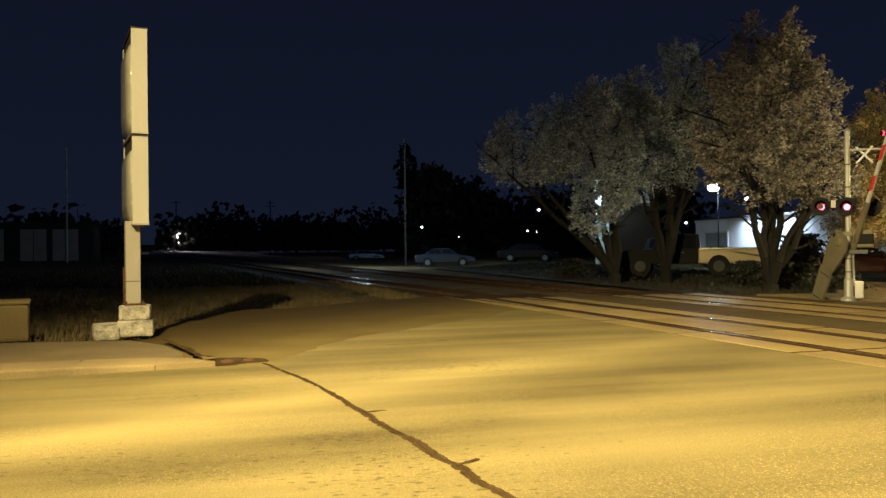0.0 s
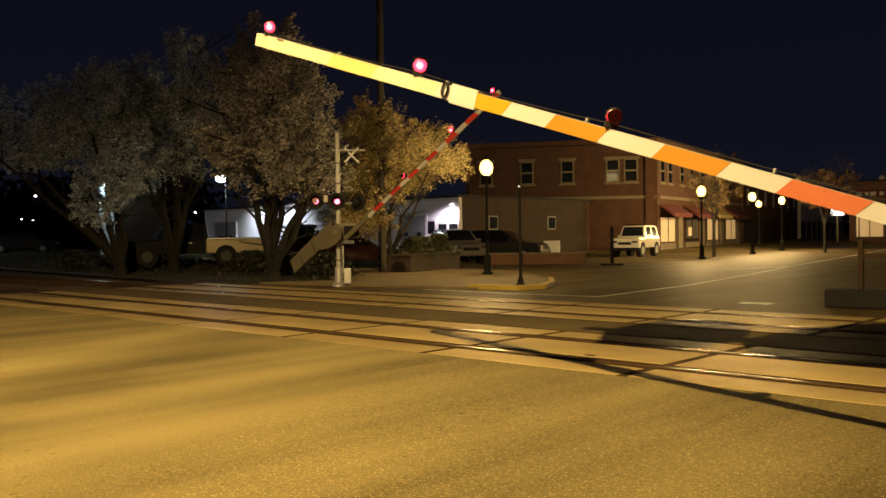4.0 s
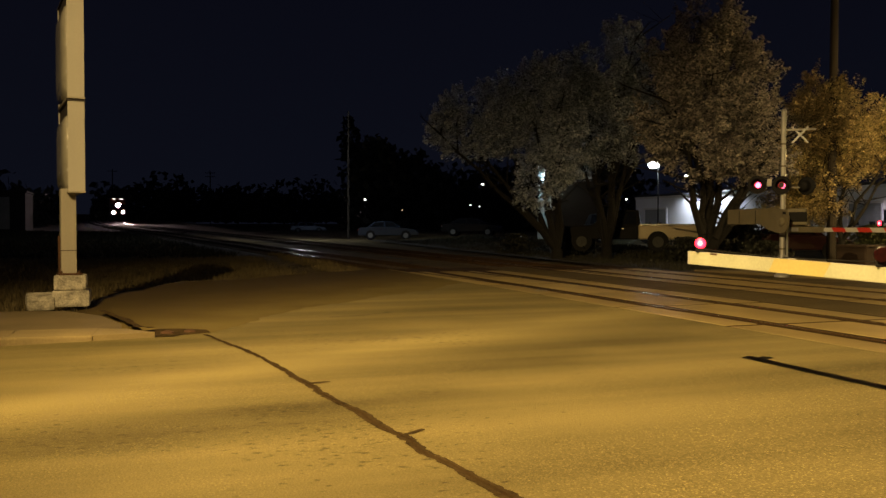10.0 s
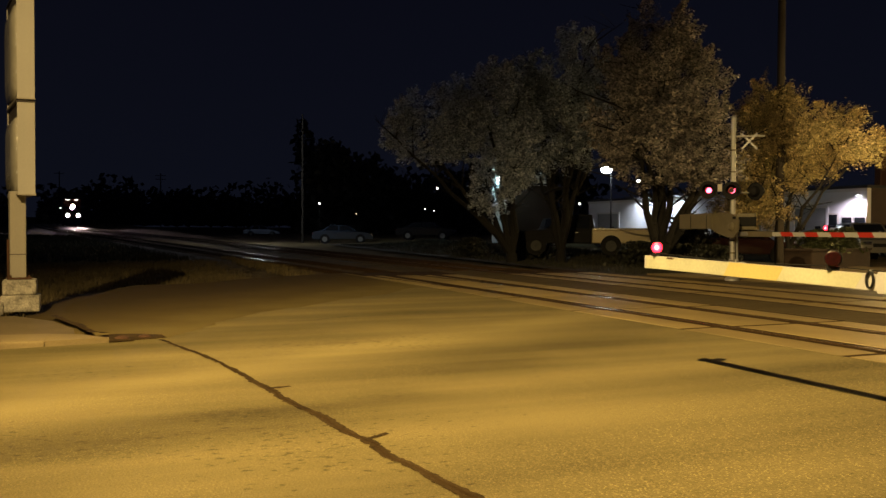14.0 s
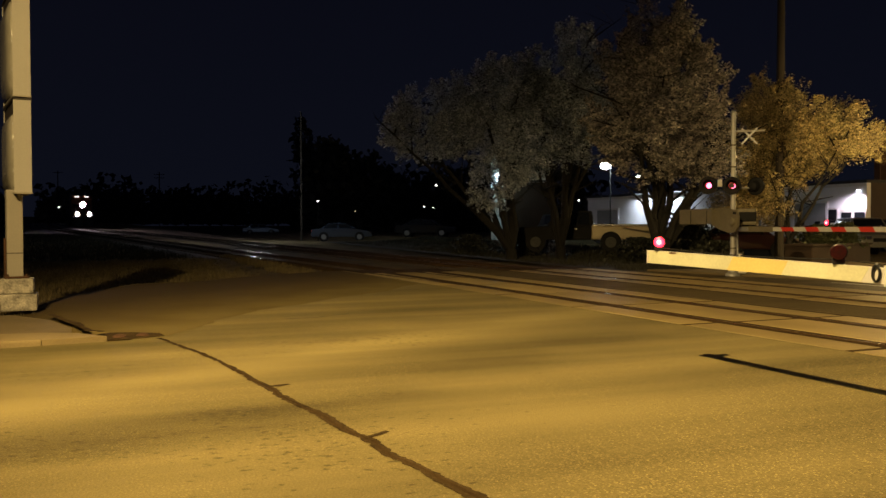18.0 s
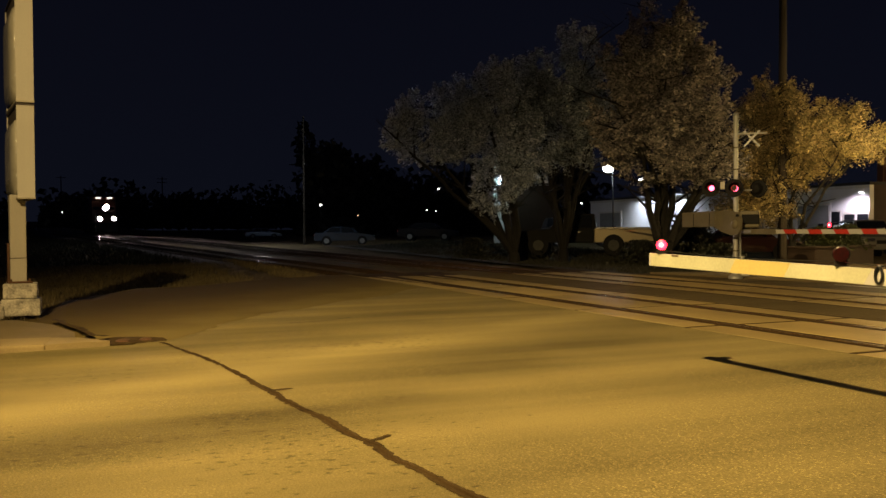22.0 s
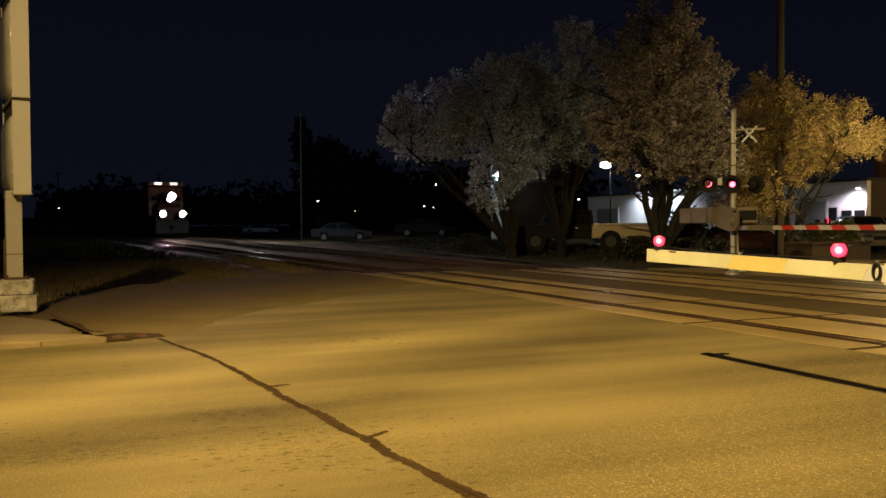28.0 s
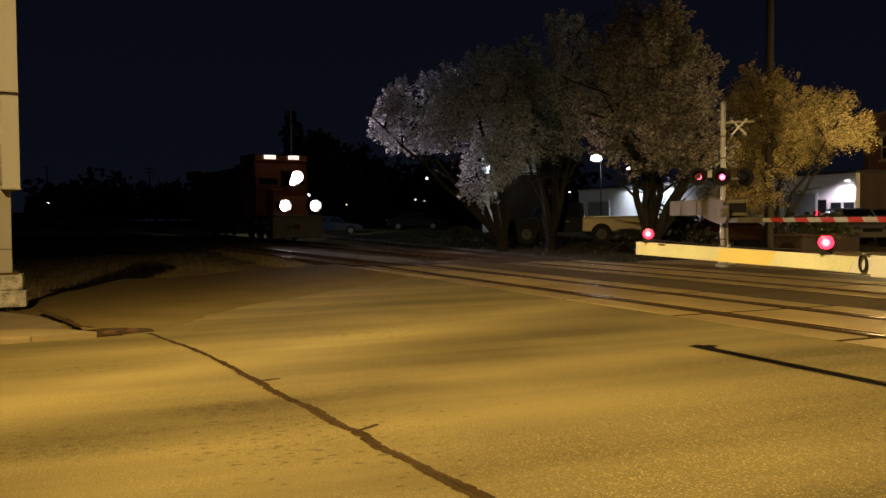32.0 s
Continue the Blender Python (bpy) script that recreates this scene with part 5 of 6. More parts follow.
# ---------- white workshop behind the trees ----------
def white_building():
    s = thing("white_workshop", "low white stucco workshop with roller doors and wall lamps", "building", at=pose(-36.3, 39.8, 0, 0, 0, 0))
    # local x runs west along the front, y into the building
    H, LEN = 3.75, 28.5
    part("front_wall", box(B(), (-LEN / 2, 0.15, H / 2), (LEN, 0.3, H)), M_STUCCO, s)
    # this side is much darker than the stucco front
    part("side_wall", box(B(), (-0.15, 7.0, H / 2), (0.3, 13.4, H)), M_BEDBRICK, s, "dark side wall")
    for wy in (3.2, 9.4):
        w = part("window_frame", box(B(), (0.02, wy, 2.2), (0.06, 0.9, 0.9)), M_DOORGREY, s)
        part("window_pane", box(B(), (0.055, wy, 2.2), (0.02, 0.75, 0.75)), M_GLASS, w)
    part("rear_wall", box(B(), (-LEN / 2, 13.85, H / 2), (LEN, 0.3, H)), M_BRICK, s)
    part("far_wall", box(B(), (-LEN + 0.15, 7.0, H / 2), (0.3, 13.4, H)), M_STUCCO, s)
    part("roof", box(B(), (-LEN / 2, 7.0, H + 0.08), (LEN + 0.3, 14.3, 0.16), bevel=0.03), M_ROOF, s)
    part("parapet_trim", box(B(), (-LEN / 2, -0.03, H - 0.08), (LEN + 0.1, 0.06, 0.18)), M_FRAME, s)
    for x, w in ((-4.0, 2.4), (-9.5, 3.0), (-25.5, 3.0)):
        d = part("roller_door", box(B(), (x, -0.02, 1.35), (w, 0.06, 2.7)), M_DOORGREY, s, "grey sectional roller door")
        for k in range(5):
            part("door_slat", box(B(), (x, -0.055, 0.3 + 0.5 * k), (w - 0.05, 0.02, 0.42), bevel=0.006), M_DOORGREY, d)
        part("door_frame", box(B(), (x, -0.03, 2.76), (w + 0.25, 0.1, 0.12)), M_FRAME, d)
        for sx in (-1, 1):
            part("door_jamb", box(B(), (x + sx * (w / 2 + 0.08), -0.04, 1.35), (0.16, 0.1, 2.7)), M_STUCCO, d)
        for sx in (-0.25, 0.25):
            part("door_window", box(B(), (x + sx * w, -0.07, 1.55), (0.4, 0.02, 0.22)), M_GLASS, d)
    for x in (-1.32, -0.42):
        d = part("shop_door", box(B(), (x, -0.02, 1.15), (0.85, 0.06, 2.3)), M_FRAME, s)
        part("door_glass", box(B(), (x, -0.055, 1.35), (0.7, 0.02, 1.6)), M_GLASS, d)
    w = part("window_frame", box(B(), (-2.3, -0.02, 1.95), (0.75, 0.06, 0.9)), M_FRAME, s)
    part("window_pane", box(B(), (-2.3, -0.055, 1.95), (0.6, 0.02, 0.75)), M_GLASS, w)
    for x in (-20.3, -16.6):
        g = part("goose_neck", tube(B(), [(x, 0.2, 3.8), (x, 0.1, 4.8), (x, -0.1, 5.2), (x, -0.5, 5.25), (x, -0.65, 5.1)], 0.035, 8), M_BLACK, s)
        part("lamp_glow", lathe(B(), [(0.1, 4.94), (0.3, 4.98), (0.26, 5.12), (0.08, 5.2)], 14, (x, -0.65, 0)), M_COOL, g, "bright cool white lamp bowl")
    for x in (-0.5, -8.0):
        l = part("wall_lamp", box(B(), (x, -0.1, 3.42), (0.24, 0.16, 0.12), bevel=0.03), M_STUCCO, s)
        part("lamp_glow", box(B(), (x, -0.1, 3.35), (0.18, 0.12, 0.03)), M_COOL, l)
    return s


white_building()
for dx in (-56.6, -52.9):
    lamp("dock_light", "SPOT", (dx, 39.15, 4.9), 2600, (0.62, 0.8, 1.0), 0.1, (dx, 39.7, 0.4), 128)


def storehouse():
    """Tall pale metal-clad store behind the trees, with one lamp on its front."""
    s = thing("pale_storehouse", "tall pale metal-clad storehouse with a cool wall lamp", "building", at=pose(-55.0, 26.1, ground_height(-55.0, 26.1), 0, 0, 64.7))
    W, D, H = 4.1, 8.0, 8.2
    part("front_wall", box(B(), (W / 2, 0.12, H / 2), (W, 0.24, H)), M_STUCCO, s)
    part("rear_wall", box(B(), (W / 2, D - 0.12, H / 2), (W, 0.24, H)), M_STUCCO, s)
    for x in (0.12, W - 0.12):
        part("side_wall", box(B(), (x, D / 2, H / 2), (0.24, D - 0.48, H)), M_STUCCO, s)
    part("roof", box(B(), (W / 2, D / 2, H + 0.08), (W + 0.4, D + 0.4, 0.16), bevel=0.03), M_ROOF, s)
    part("eaves_trim", box(B(), (W / 2, -0.05, H - 0.1), (W + 0.1, 0.1, 0.2)), M_DOORGREY, s)
    for k in range(8):
        part("wall_rib", box(B(), (0.3 + 0.5 * k, -0.02, H / 2 - 0.1), (0.06, 0.05, H - 0.25), bevel=0.01), M_STUCCO, s)
    # made-up panel: darkens the lower front and leaves one pale strip beside it
    door = part("loading_door", box(B(), (2.5, -0.08, 1.95), (3.2, 0.06, 3.9)), M_BROWNP, s, "made-up tall dark panel over the lower wall")
    part("door_track", box(B(), (2.3, -0.1, 3.98), (3.5, 0.1, 0.1)), M_BLACK, door)
    l = part("wall_lamp", rod(B(), (0.45, 0.0, 4.35), (0.45, -1.05, 4.55), 0.03, seg=8), M_BLACK, s)
    part("lamp_glow", lathe(B(), [(0.08, 4.2), (0.17, 4.26), (0.15, 4.42), (0.06, 4.5)], 14, (0.45, -1.05, 0)), M_COOL, l, "glowing cool white lens")
    return s


storehouse()

flood = thing("flood_light_pole", "wooden pole with a cool white flood lamp", "flood light", at=pose(-42.3, 27.3, ground_height(-42.5, 27.3) - 0.15))
part("pole", rod(B(), (0, 0, -0.3), (0, 0, 5.0), 0.045, 0.035, 10), M_BLACK, flood)
part("lamp_arm", rod(B(), (0, 0, 4.8), (0.1, -0.3, 4.85), 0.03, seg=8), M_BLACK, flood)
fl = part("lamp_head", box(B(), (0.1, -0.35, 4.8), (0.42, 0.34, 0.14), bevel=0.03), M_GALV, flood)
part("lamp_glow", lathe(B(), [(0.14, 4.36), (0.28, 4.44), (0.3, 4.58), (0.18, 4.73)], 16, (0.15, -0.4, 0)), M_COOL, fl)


# ---------- brick corner building and the shops past it ----------
def sash(parent, c, right, w, h, normal):
    """A tall sash window with frame, two panes, sill and lintel on a wall with the given right and outward ways."""
    rot = Matrix((right, (0, 0, 1), normal)).transposed()
    def q(dx, dz, dn, sx, sz, sn, bv=0.0):
        p = Vector(c) + Vector(right) * dx + Vector((0, 0, dz)) + Vector(normal) * dn
        return box(B(), p, (sx, sz, sn), rot, bv)
    f = part("window", q(0, 0, 0.01, w, h, 0.08), M_STONE, parent)
    for k in (-1, 1):
        part("window_pane", q(0, k * h * 0.24, 0.055, w - 0.2, h * 0.42, 0.02), M_GLASS, f)
    part("window_sill", q(0, -h / 2 - 0.06, 0.06, w + 0.25, 0.12, 0.2), M_STONE, f)
    part("window_lintel", q(0, h / 2 + 0.1, 0.03, w + 0.3, 0.2, 0.12), M_STONE, f)


def brick_building():
    A = Vector((-32.9, 57.2, 0))
    u = Vector((-0.86, -0.51, 0)).normalized()   # along the yard face
    v = Vector((-0.2, 0.98, 0)).normalized()     # along the street face
    H = 8.1
    s = thing("brick_building", "two-storey dark brick corner building with pale window trim", "building")
    nu, nv = Vector((u.y, -u.x, 0)), Vector((v.y, -v.x, 0))
    if nu.y > 0:
        nu = -nu
    if nv.x < 0:
        nv = -nv
    def wall(o, w, length, normal, name, h=H):
        rot = Matrix((w, (0, 0, 1), normal)).transposed()
        return part(name, box(B(), o + w * length / 2 - normal * 0.2 + Vector((0, 0, h / 2)), (length, h, 0.4), rot), M_BRICK, s)
    wall(A, u, 14.0, nu, "yard_wall")
    wall(A, v, 26.0, nv, "street_wall")
    wall(A + u * 14, v, 26.0, -nv, "rear_wall")
    wall(A + v * 26, u, 14.0, -nu, "party_wall")
    bm = B()
    prism(bm, [tuple((A + a * u * 14 + b * v * 26)[:2]) for a, b in ((0, 0), (1, 0), (1, 1), (0, 1))], H - 0.2, H - 0.05, "Z")
    part("roof", bm, M_ROOF, s)
    for o, w, length, n in ((A, u, 14.0, nu), (A, v, 26.0, nv)):
        rot = Matrix((w, (0, 0, 1), n)).transposed()
        part("cornice", box(B(), o + w * length / 2 + n * 0.14 + Vector((0, 0, H + 0.05)), (length + 0.5, 0.35, 0.3), rot, 0.05), M_BRICK, s, "projecting brick cornice")
        part("storey_band", box(B(), o + w * length / 2 + n * 0.05 + Vector((0, 0, 4.05)), (length + 0.1, 0.22, 0.1), rot, 0.02), M_STONE, s)
        part("corner_pier", box(B(), o + w * 0.35 + n * 0.08 + Vector((0, 0, H / 2)), (0.7, H, 0.16), rot, 0.03), M_BRICK, s)
    for d in (1.7, 3.0, 6.3, 9.3, 12.4):
        sash(s, A + u * d + Vector((0, 0, 6.0)), u, 1.0, 1.7, nu)
    sash(s, A + u * 9.0 + Vector((0, 0, 2.6)), u, 1.0, 1.3, nu)
    for d in (1.6, 3.4, 6.4, 9.0, 12, 15, 18, 21, 24):
        sash(s, A + v * d + Vector((0, 0, 6.0)), v, 1.0, 1.75, nv)
    rot = Matrix((v, (0, 0, 1), nv)).transposed()
    for k in range(4):
        d = 2.6 + 6.2 * k
        sh = part("shop_front", box(B(), A + v * d + nv * 0.03 + Vector((0, 0, 1.55)), (3.6, 2.3, 0.1), rot), M_BROWNP, s)
        part("shop_window", box(B(), A + v * d + nv * 0.09 + Vector((0, 0, 1.65)), (3.3, 1.8, 0.03), rot), M_GLASS if k == 1 else M_SHOPLIT, sh, "dark shop window" if k == 1 else "dim amber-lit shop window")
        part("window_display", box(B(), A + v * (d - 0.6) + nv * 0.11 + Vector((0, 0, 1.5)), (0.9, 0.7, 0.02), rot), M_SHOPLIT, sh, "dim lit window display")
        part("shop_mullion", box(B(), A + v * d + nv * 0.12 + Vector((0, 0, 1.65)), (0.08, 1.8, 0.04), rot), M_BROWNP, sh)
        part("stall_riser", box(B(), A + v * d + nv * 0.08 + Vector((0, 0, 0.35)), (3.6, 0.6, 0.12), rot), M_STONE, sh)
        part("shop_pier", box(B(), A + v * (d + 3.0) + nv * 0.08 + Vector((0, 0, 1.6)), (1.0, 3.2, 0.16), rot), M_STONE, s)
        bm = B()
        p0 = A + v * d
        q = [p0 - v * 2.2 + Vector((0, 0, 3.6)), p0 + v * 2.2 + Vector((0, 0, 3.6)), p0 + v * 2.2 + nv * 1.3 + Vector((0, 0, 2.85)), p0 - v * 2.2 + nv * 1.3 + Vector((0, 0, 2.85))]
        lo = [x - Vector((0, 0, 0.05)) for x in q[:2]] + [x - Vector((0, 0, 0.28)) for x in q[2:]]
        a = [bm.verts.new(x) for x in q]
        b = [bm.verts.new(x) for x in lo]
        bm.faces.new(a), bm.faces.new(b[::-1])
        for i in range(4):
            bm.faces.new((a[i], b[i], b[(i + 1) % 4], a[(i + 1) % 4]))
        bmesh.ops.recalc_face_normals(bm, faces=bm.faces)
        part("awning", bm, (M_AWN, M_AWN, M_AWNY, M_AWN)[k], s, "sloping cloth shop awning")
    return s


brick_building()


def shop_row(x, y, length, depth, h, material, label, turn, storeys, lit):
    s = thing("shop_building", label, "building", "shops down the street", at=pose(x, y, 0, 0, 0, turn))
    part("shop_wall", box(B(), (depth / 2, length / 2, h / 2), (depth, length, h)), material, s)
    part("shop_roof", box(B(), (depth / 2, length / 2, h + 0.1), (depth + 0.3, length + 0.1, 0.25), bevel=0.04), M_ROOF, s)
    n = int(length / 4)
    for k in range(n):
        c = 2 + 4 * k
        f = part("shop_front", box(B(), (-0.04, c, 1.5), (0.1, 3.2, 2.3)), M_BROWNP, s)
        part("shop_window", box(B(), (-0.1, c, 1.55), (0.03, 2.9, 1.9)), M_SHOPLIT if (k + lit) % 2 else M_GLASS, f)
        part("fascia", box(B(), (-0.12, c, 3.0), (0.12, 3.4, 0.5), bevel=0.02), M_AWNY if k % 2 else M_AWN, f)
        for st in range(1, storeys):
            w = part("window", box(B(), (-0.03, c, 1.5 + 3.4 * st), (0.08, 1.1, 1.6)), M_FRAME, s)
            part("window_pane", box(B(), (-0.08, c, 1.5 + 3.4 * st), (0.03, 0.9, 1.4)), M_GLASS, w)
    return s


# west side of the street past the brick corner; their fronts face the roadway
shop_row(-38.6, 84.0, 28, -14, 7.4, M_BRICK, "brick shop terrace with small awnings", 11.5, 2, 0)
shop_row(-44.4, 113.0, 36, -14, 6.2, M_STUCCO, "pale low shop terrace at the street's end", 11.5, 1, 1)
shop_row(-22.5, 118.0, 40, 14, 7.0, M_BRICK, "dark brick shops on the street's east side", 11.5, 2, 0)
shop_row(-50, 165.0, 20, 30, 6.0, M_BRICK, "dark building closing the end of the street", 80, 1, 1)
sg = thing("shop_sign", "lit white projecting shop sign", "sign", at=pose(-34.2, 97.0, 0))
part("sign_pole", rod(B(), (0, 0, -0.1), (0, 0, 3.5), 0.08, seg=10), M_GALV, sg)
part("sign_box", box(B(), (0, 0, 3.5), (1.3, 0.3, 1.0), bevel=0.05), M_SIGNLIT, sg, "white glowing sign box")


def corner_shop():
    """Low lit shop that closes the view where the street bends."""
    s = thing("corner_shop", "low brown shop with a lit sign board at the street bend", "building", at=pose(-34.0, 100.0, 0, 0, 0, 16))
    part("shop_wall", box(B(), (9, 5, 3.3), (18, 10, 6.6)), M_TANBRICK, s)
    part("shop_roof", box(B(), (9, 5, 6.7), (18.3, 10.3, 0.2), bevel=0.03), M_ROOF, s)
    f = part("fascia", box(B(), (9, -0.1, 5.3), (17.4, 0.14, 0.9), bevel=0.02), M_AWN, s, "maroon sign board with pale lettering bars")
    x = 1.0
    for w in (0.5, 0.35, 0.55, 0.4, 0.5, 0.3, 0.45, 0.5, 0.4, 0.5, 0.35, 0.5):
        part("letter_bar", box(B(), (x, -0.185, 5.3), (w, 0.02, 0.4)), M_FRAME, f)
        x += w + 0.25 + 0.5 * (w == 0.3)
    for k in range(5):
        c = 2.0 + 3.5 * k
        part("shop_window", box(B(), (c, -0.03, 1.8), (2.6, 0.06, 2.2)), M_SHOPLIT if k != 1 else M_GLASS, s, "warm lit shop window")
        part("window_mullion", box(B(), (c, -0.07, 1.8), (0.08, 0.04, 2.2)), M_BROWNP, s)
        part("shop_awning", prism(B(), [(-0.02, 3.9), (-0.9, 3.3), (-0.9, 3.15), (-0.02, 3.7)], c - 1.5, c + 1.5, "X"), M_AWNY, s, "short tan cloth awning")
    part("gable_lamp", lathe(B(), [(0.2, 6.75), (0.34, 6.95), (0.2, 7.2)], 14, (3.2, 0.1, 0)), M_FRAME, s, "pale round globe on the parapet")


corner_shop()


# ---------- street furniture ----------
def acorn_lamp(x, y, z):
    s = thing("street_lamp", "ornamental street lamp with a glowing amber globe", "street lamp", "ornamental street lamps", at=pose(x, y, 0))
    part("lamp_base", lathe(B(), [(0.2, -0.05), (0.2, 0.1), (0.13, 0.16), (0.12, 0.7), (0.075, 0.78)], 14), M_BLACK, s)
    part("lamp_post", rod(B(), (0, 0, 0.75), (0, 0, z - 0.42), 0.06, 0.045, 12), M_BLACK, s)
    part("lamp_collar", lathe(B(), [(0.05, z - 0.46), (0.13, z - 0.4), (0.14, z - 0.3), (0.1, z - 0.26)], 14), M_BLACK, s)
    g = part("globe", lathe(B(), [(0.1, z - 0.27), (0.2, z - 0.16), (0.235, z + 0.0), (0.2, z + 0.16), (0.1, z + 0.27)], 18), M_ACORN, s, "glowing amber globe", smooth=True)
    g.visible_shadow = False
    part("finial", lathe(B(), [(0.11, z + 0.27), (0.08, z + 0.33), (0.02, z + 0.45)], 12), M_BLACK, s)


for ax, ay, az in ACORNS + [(-32.2, 73.1, 3.76), (-31.3, 94.9, 3.5), (-28.0, 97.0, 3.6), (-24.5, 99.0, 3.6), (-21.0, 101.0, 3.6)]:
    acorn_lamp(ax, ay, az)


def meter_post(x, y, h, label):
    s = thing("sign_post", label, "post", "slim street posts", at=pose(x, y, 0))
    part("post", rod(B(), (0, 0, -0.05), (0, 0, h), 0.045, 0.04, 10), M_BLACK, s)
    part("post_base", lathe(B(), [(0.26, -0.02), (0.24, 0.08), (0.1, 0.14), (0.06, 0.3)], 14), M_BLACK, s)
    part("post_band", lathe(B(), [(0.05, h - 0.28), (0.05, h - 0.22)], 10), M_CHROME, s)


meter_post(-14.75, 18.65, 3.0, "slim dark post on the yellow kerb island")
tr = thing("street_bin_post", "dark square post at the parking edge", "post", at=pose(-22.1, 34.6, 0))
part("post", box(B(), (0, 0, 0.85), (0.13, 0.13, 1.8), bevel=0.02), M_BLACK, tr)
part("foot", box(B(), (0, 0, 0.03), (0.9, 0.5, 0.08), bevel=0.02), M_BLACK, tr)

isl = thing("kerb_island", "low yellow-painted kerb island in the street", "kerb", kind="structure")
ISL = [(-15.9, 17.9), (-14.4, 18.1), (-14.2, 18.9), (-15.0, 20.4), (-16.4, 22.2)]
for a, b in zip(ISL, ISL[1:]):
    d = Vector((b[0] - a[0], b[1] - a[1], 0))
    part("kerb_stone", box(B(), ((a[0] + b[0]) / 2, (a[1] + b[1]) / 2, 0.05), (d.length + 0.04, 0.18, 0.16), Matrix.Rotation(math.atan2(d.y, d.x), 3, "Z"), bevel=0.03), M_YELLOW, isl)
slab("far_pavement", [(-23.4, 16.3), (-16.2, 17.6), (-14.5, 18.3), (-15.0, 20.3), (-16.5, 22.3), (-21.5, 27.0), (-26.5, 27.5), (-30, 25.6), (-25.0, 20.4), (-22.6, 18.6)], 0.05, 0.2, M_PAVEDK,
     "worn concrete pavement by the signal mast", "pavement")

hedge_bed = thing("raised_bed", "low brick planting bed beside the yard", "planting bed", at=pose(-25.6, 25.8, 0, 0, 0, 108))
part("bed_wall", box(B(), (0, 0, 0.3), (4.6, 1.4, 0.75), bevel=0.05), M_BEDBRICK, hedge_bed)
part("bed_cap", box(B(), (0, 0, 0.7), (4.7, 1.5, 0.08), bevel=0.02), M_BEDBRICK, hedge_bed)


low_wall = thing("low_wall", "low dark brick wall at the parking edge", "wall", at=pose(-25.85, 33.95, 0, 0, 0, math.degrees(math.atan2(3.0, 3.43))))
part("wall_body", box(B(), (0, 0.2, 0.24), (4.6, 0.4, 0.52), bevel=0.02), M_TANBRICK, low_wall)
part("wall_cap", box(B(), (0, 0.2, 0.53), (4.7, 0.48, 0.07), bevel=0.015), M_STONE, low_wall, "worn stone wall cap")
cabinet = thing("utility_cabinet", "squat white painted utility cabinet on a plinth", "cabinet", at=pose(-31.1, 42.2, 0, 0, 0, 35))
part("plinth", box(B(), (0, 0, 0.12), (1.0, 0.6, 0.26), bevel=0.02), M_PAVEDK, cabinet)
part("body", box(B(), (0, 0, 0.65), (0.95, 0.55, 0.8), bevel=0.03), M_STUCCO, cabinet)
part("door", box(B(), (0, -0.285, 0.65), (0.85, 0.02, 0.7), bevel=0.006), M_STUCCO, cabinet)


def shrub(at, r, count, material, label, seed, name="shrub"):
    rnd = random.Random(seed)
    s = thing(name, label, "shrub", "shrubs", at=Matrix.Translation(at))
    bm = B()
    for _ in range(7):
        rod(bm, (0, 0, -0.15), (rnd.uniform(-0.5, 0.5) * r[0], rnd.uniform(-0.5, 0.5) * r[1], r[2] * rnd.uniform(0.8, 1.5)), 0.03, 0.008, 6)
    part("stems", bm, M_BARK, s)
    verts, faces = [], []
    for _ in range(count):
        u = Vector((rnd.gauss(0, 0.45), rnd.gauss(0, 0.45), rnd.uniform(0, 1)))
        w = 1 - 0.6 * u.z
        p = Vector((u.x * r[0] * w, u.y * r[1] * w, u.z * r[2] * 2))
        a = Vector((rnd.gauss(0, 1), rnd.gauss(0, 1), rnd.gauss(0, 1))).normalized()
        b = a.cross(Vector((rnd.gauss(0, 1), rnd.gauss(0, 1), rnd.gauss(0, 1)))).normalized()
        h = rnd.uniform(0.05, 0.11)
        k = len(verts)
        verts += [tuple(p - a * h), tuple(p + b * h * 0.6), tuple(p + a * h), tuple(p - b * h * 0.6)]
        faces.append((k, k + 1, k + 2, k + 3))
    me = bpy.data.meshes.new("foliage")
    me.from_pydata(verts, [], faces)
    me.materials.append(material)
    ob = new("foliage", me)
    ob.parent = s
    return s


shrub((-26.0, 27.2, 0.6), (0.7, 0.7, 0.45), 1500, M_LEAFS, "small pointed green shrub in the bed", 3)
shrub((-25.5, 25.4, 0.6), (1.3, 0.7, 0.4), 1500, M_LEAFS, "low clipped shrub in the bed", 4)
for k, (hx, hy) in enumerate(((-30.3, 23.2), (-31.6, 24.3), (-25.0, 20.4), (-27.5, 20.9), (-30.0, 20.6), (-36.5, 19.0), (-39.5, 17.5))):
    shrub(at_ground(hx, hy), (1.5, 1.3, 0.95) if k < 2 else (1.3, 1.1, 0.5), 3200 if k < 2 else 1300, M_LEAFD, "ragged dark shrub under the trees", 60 + k)


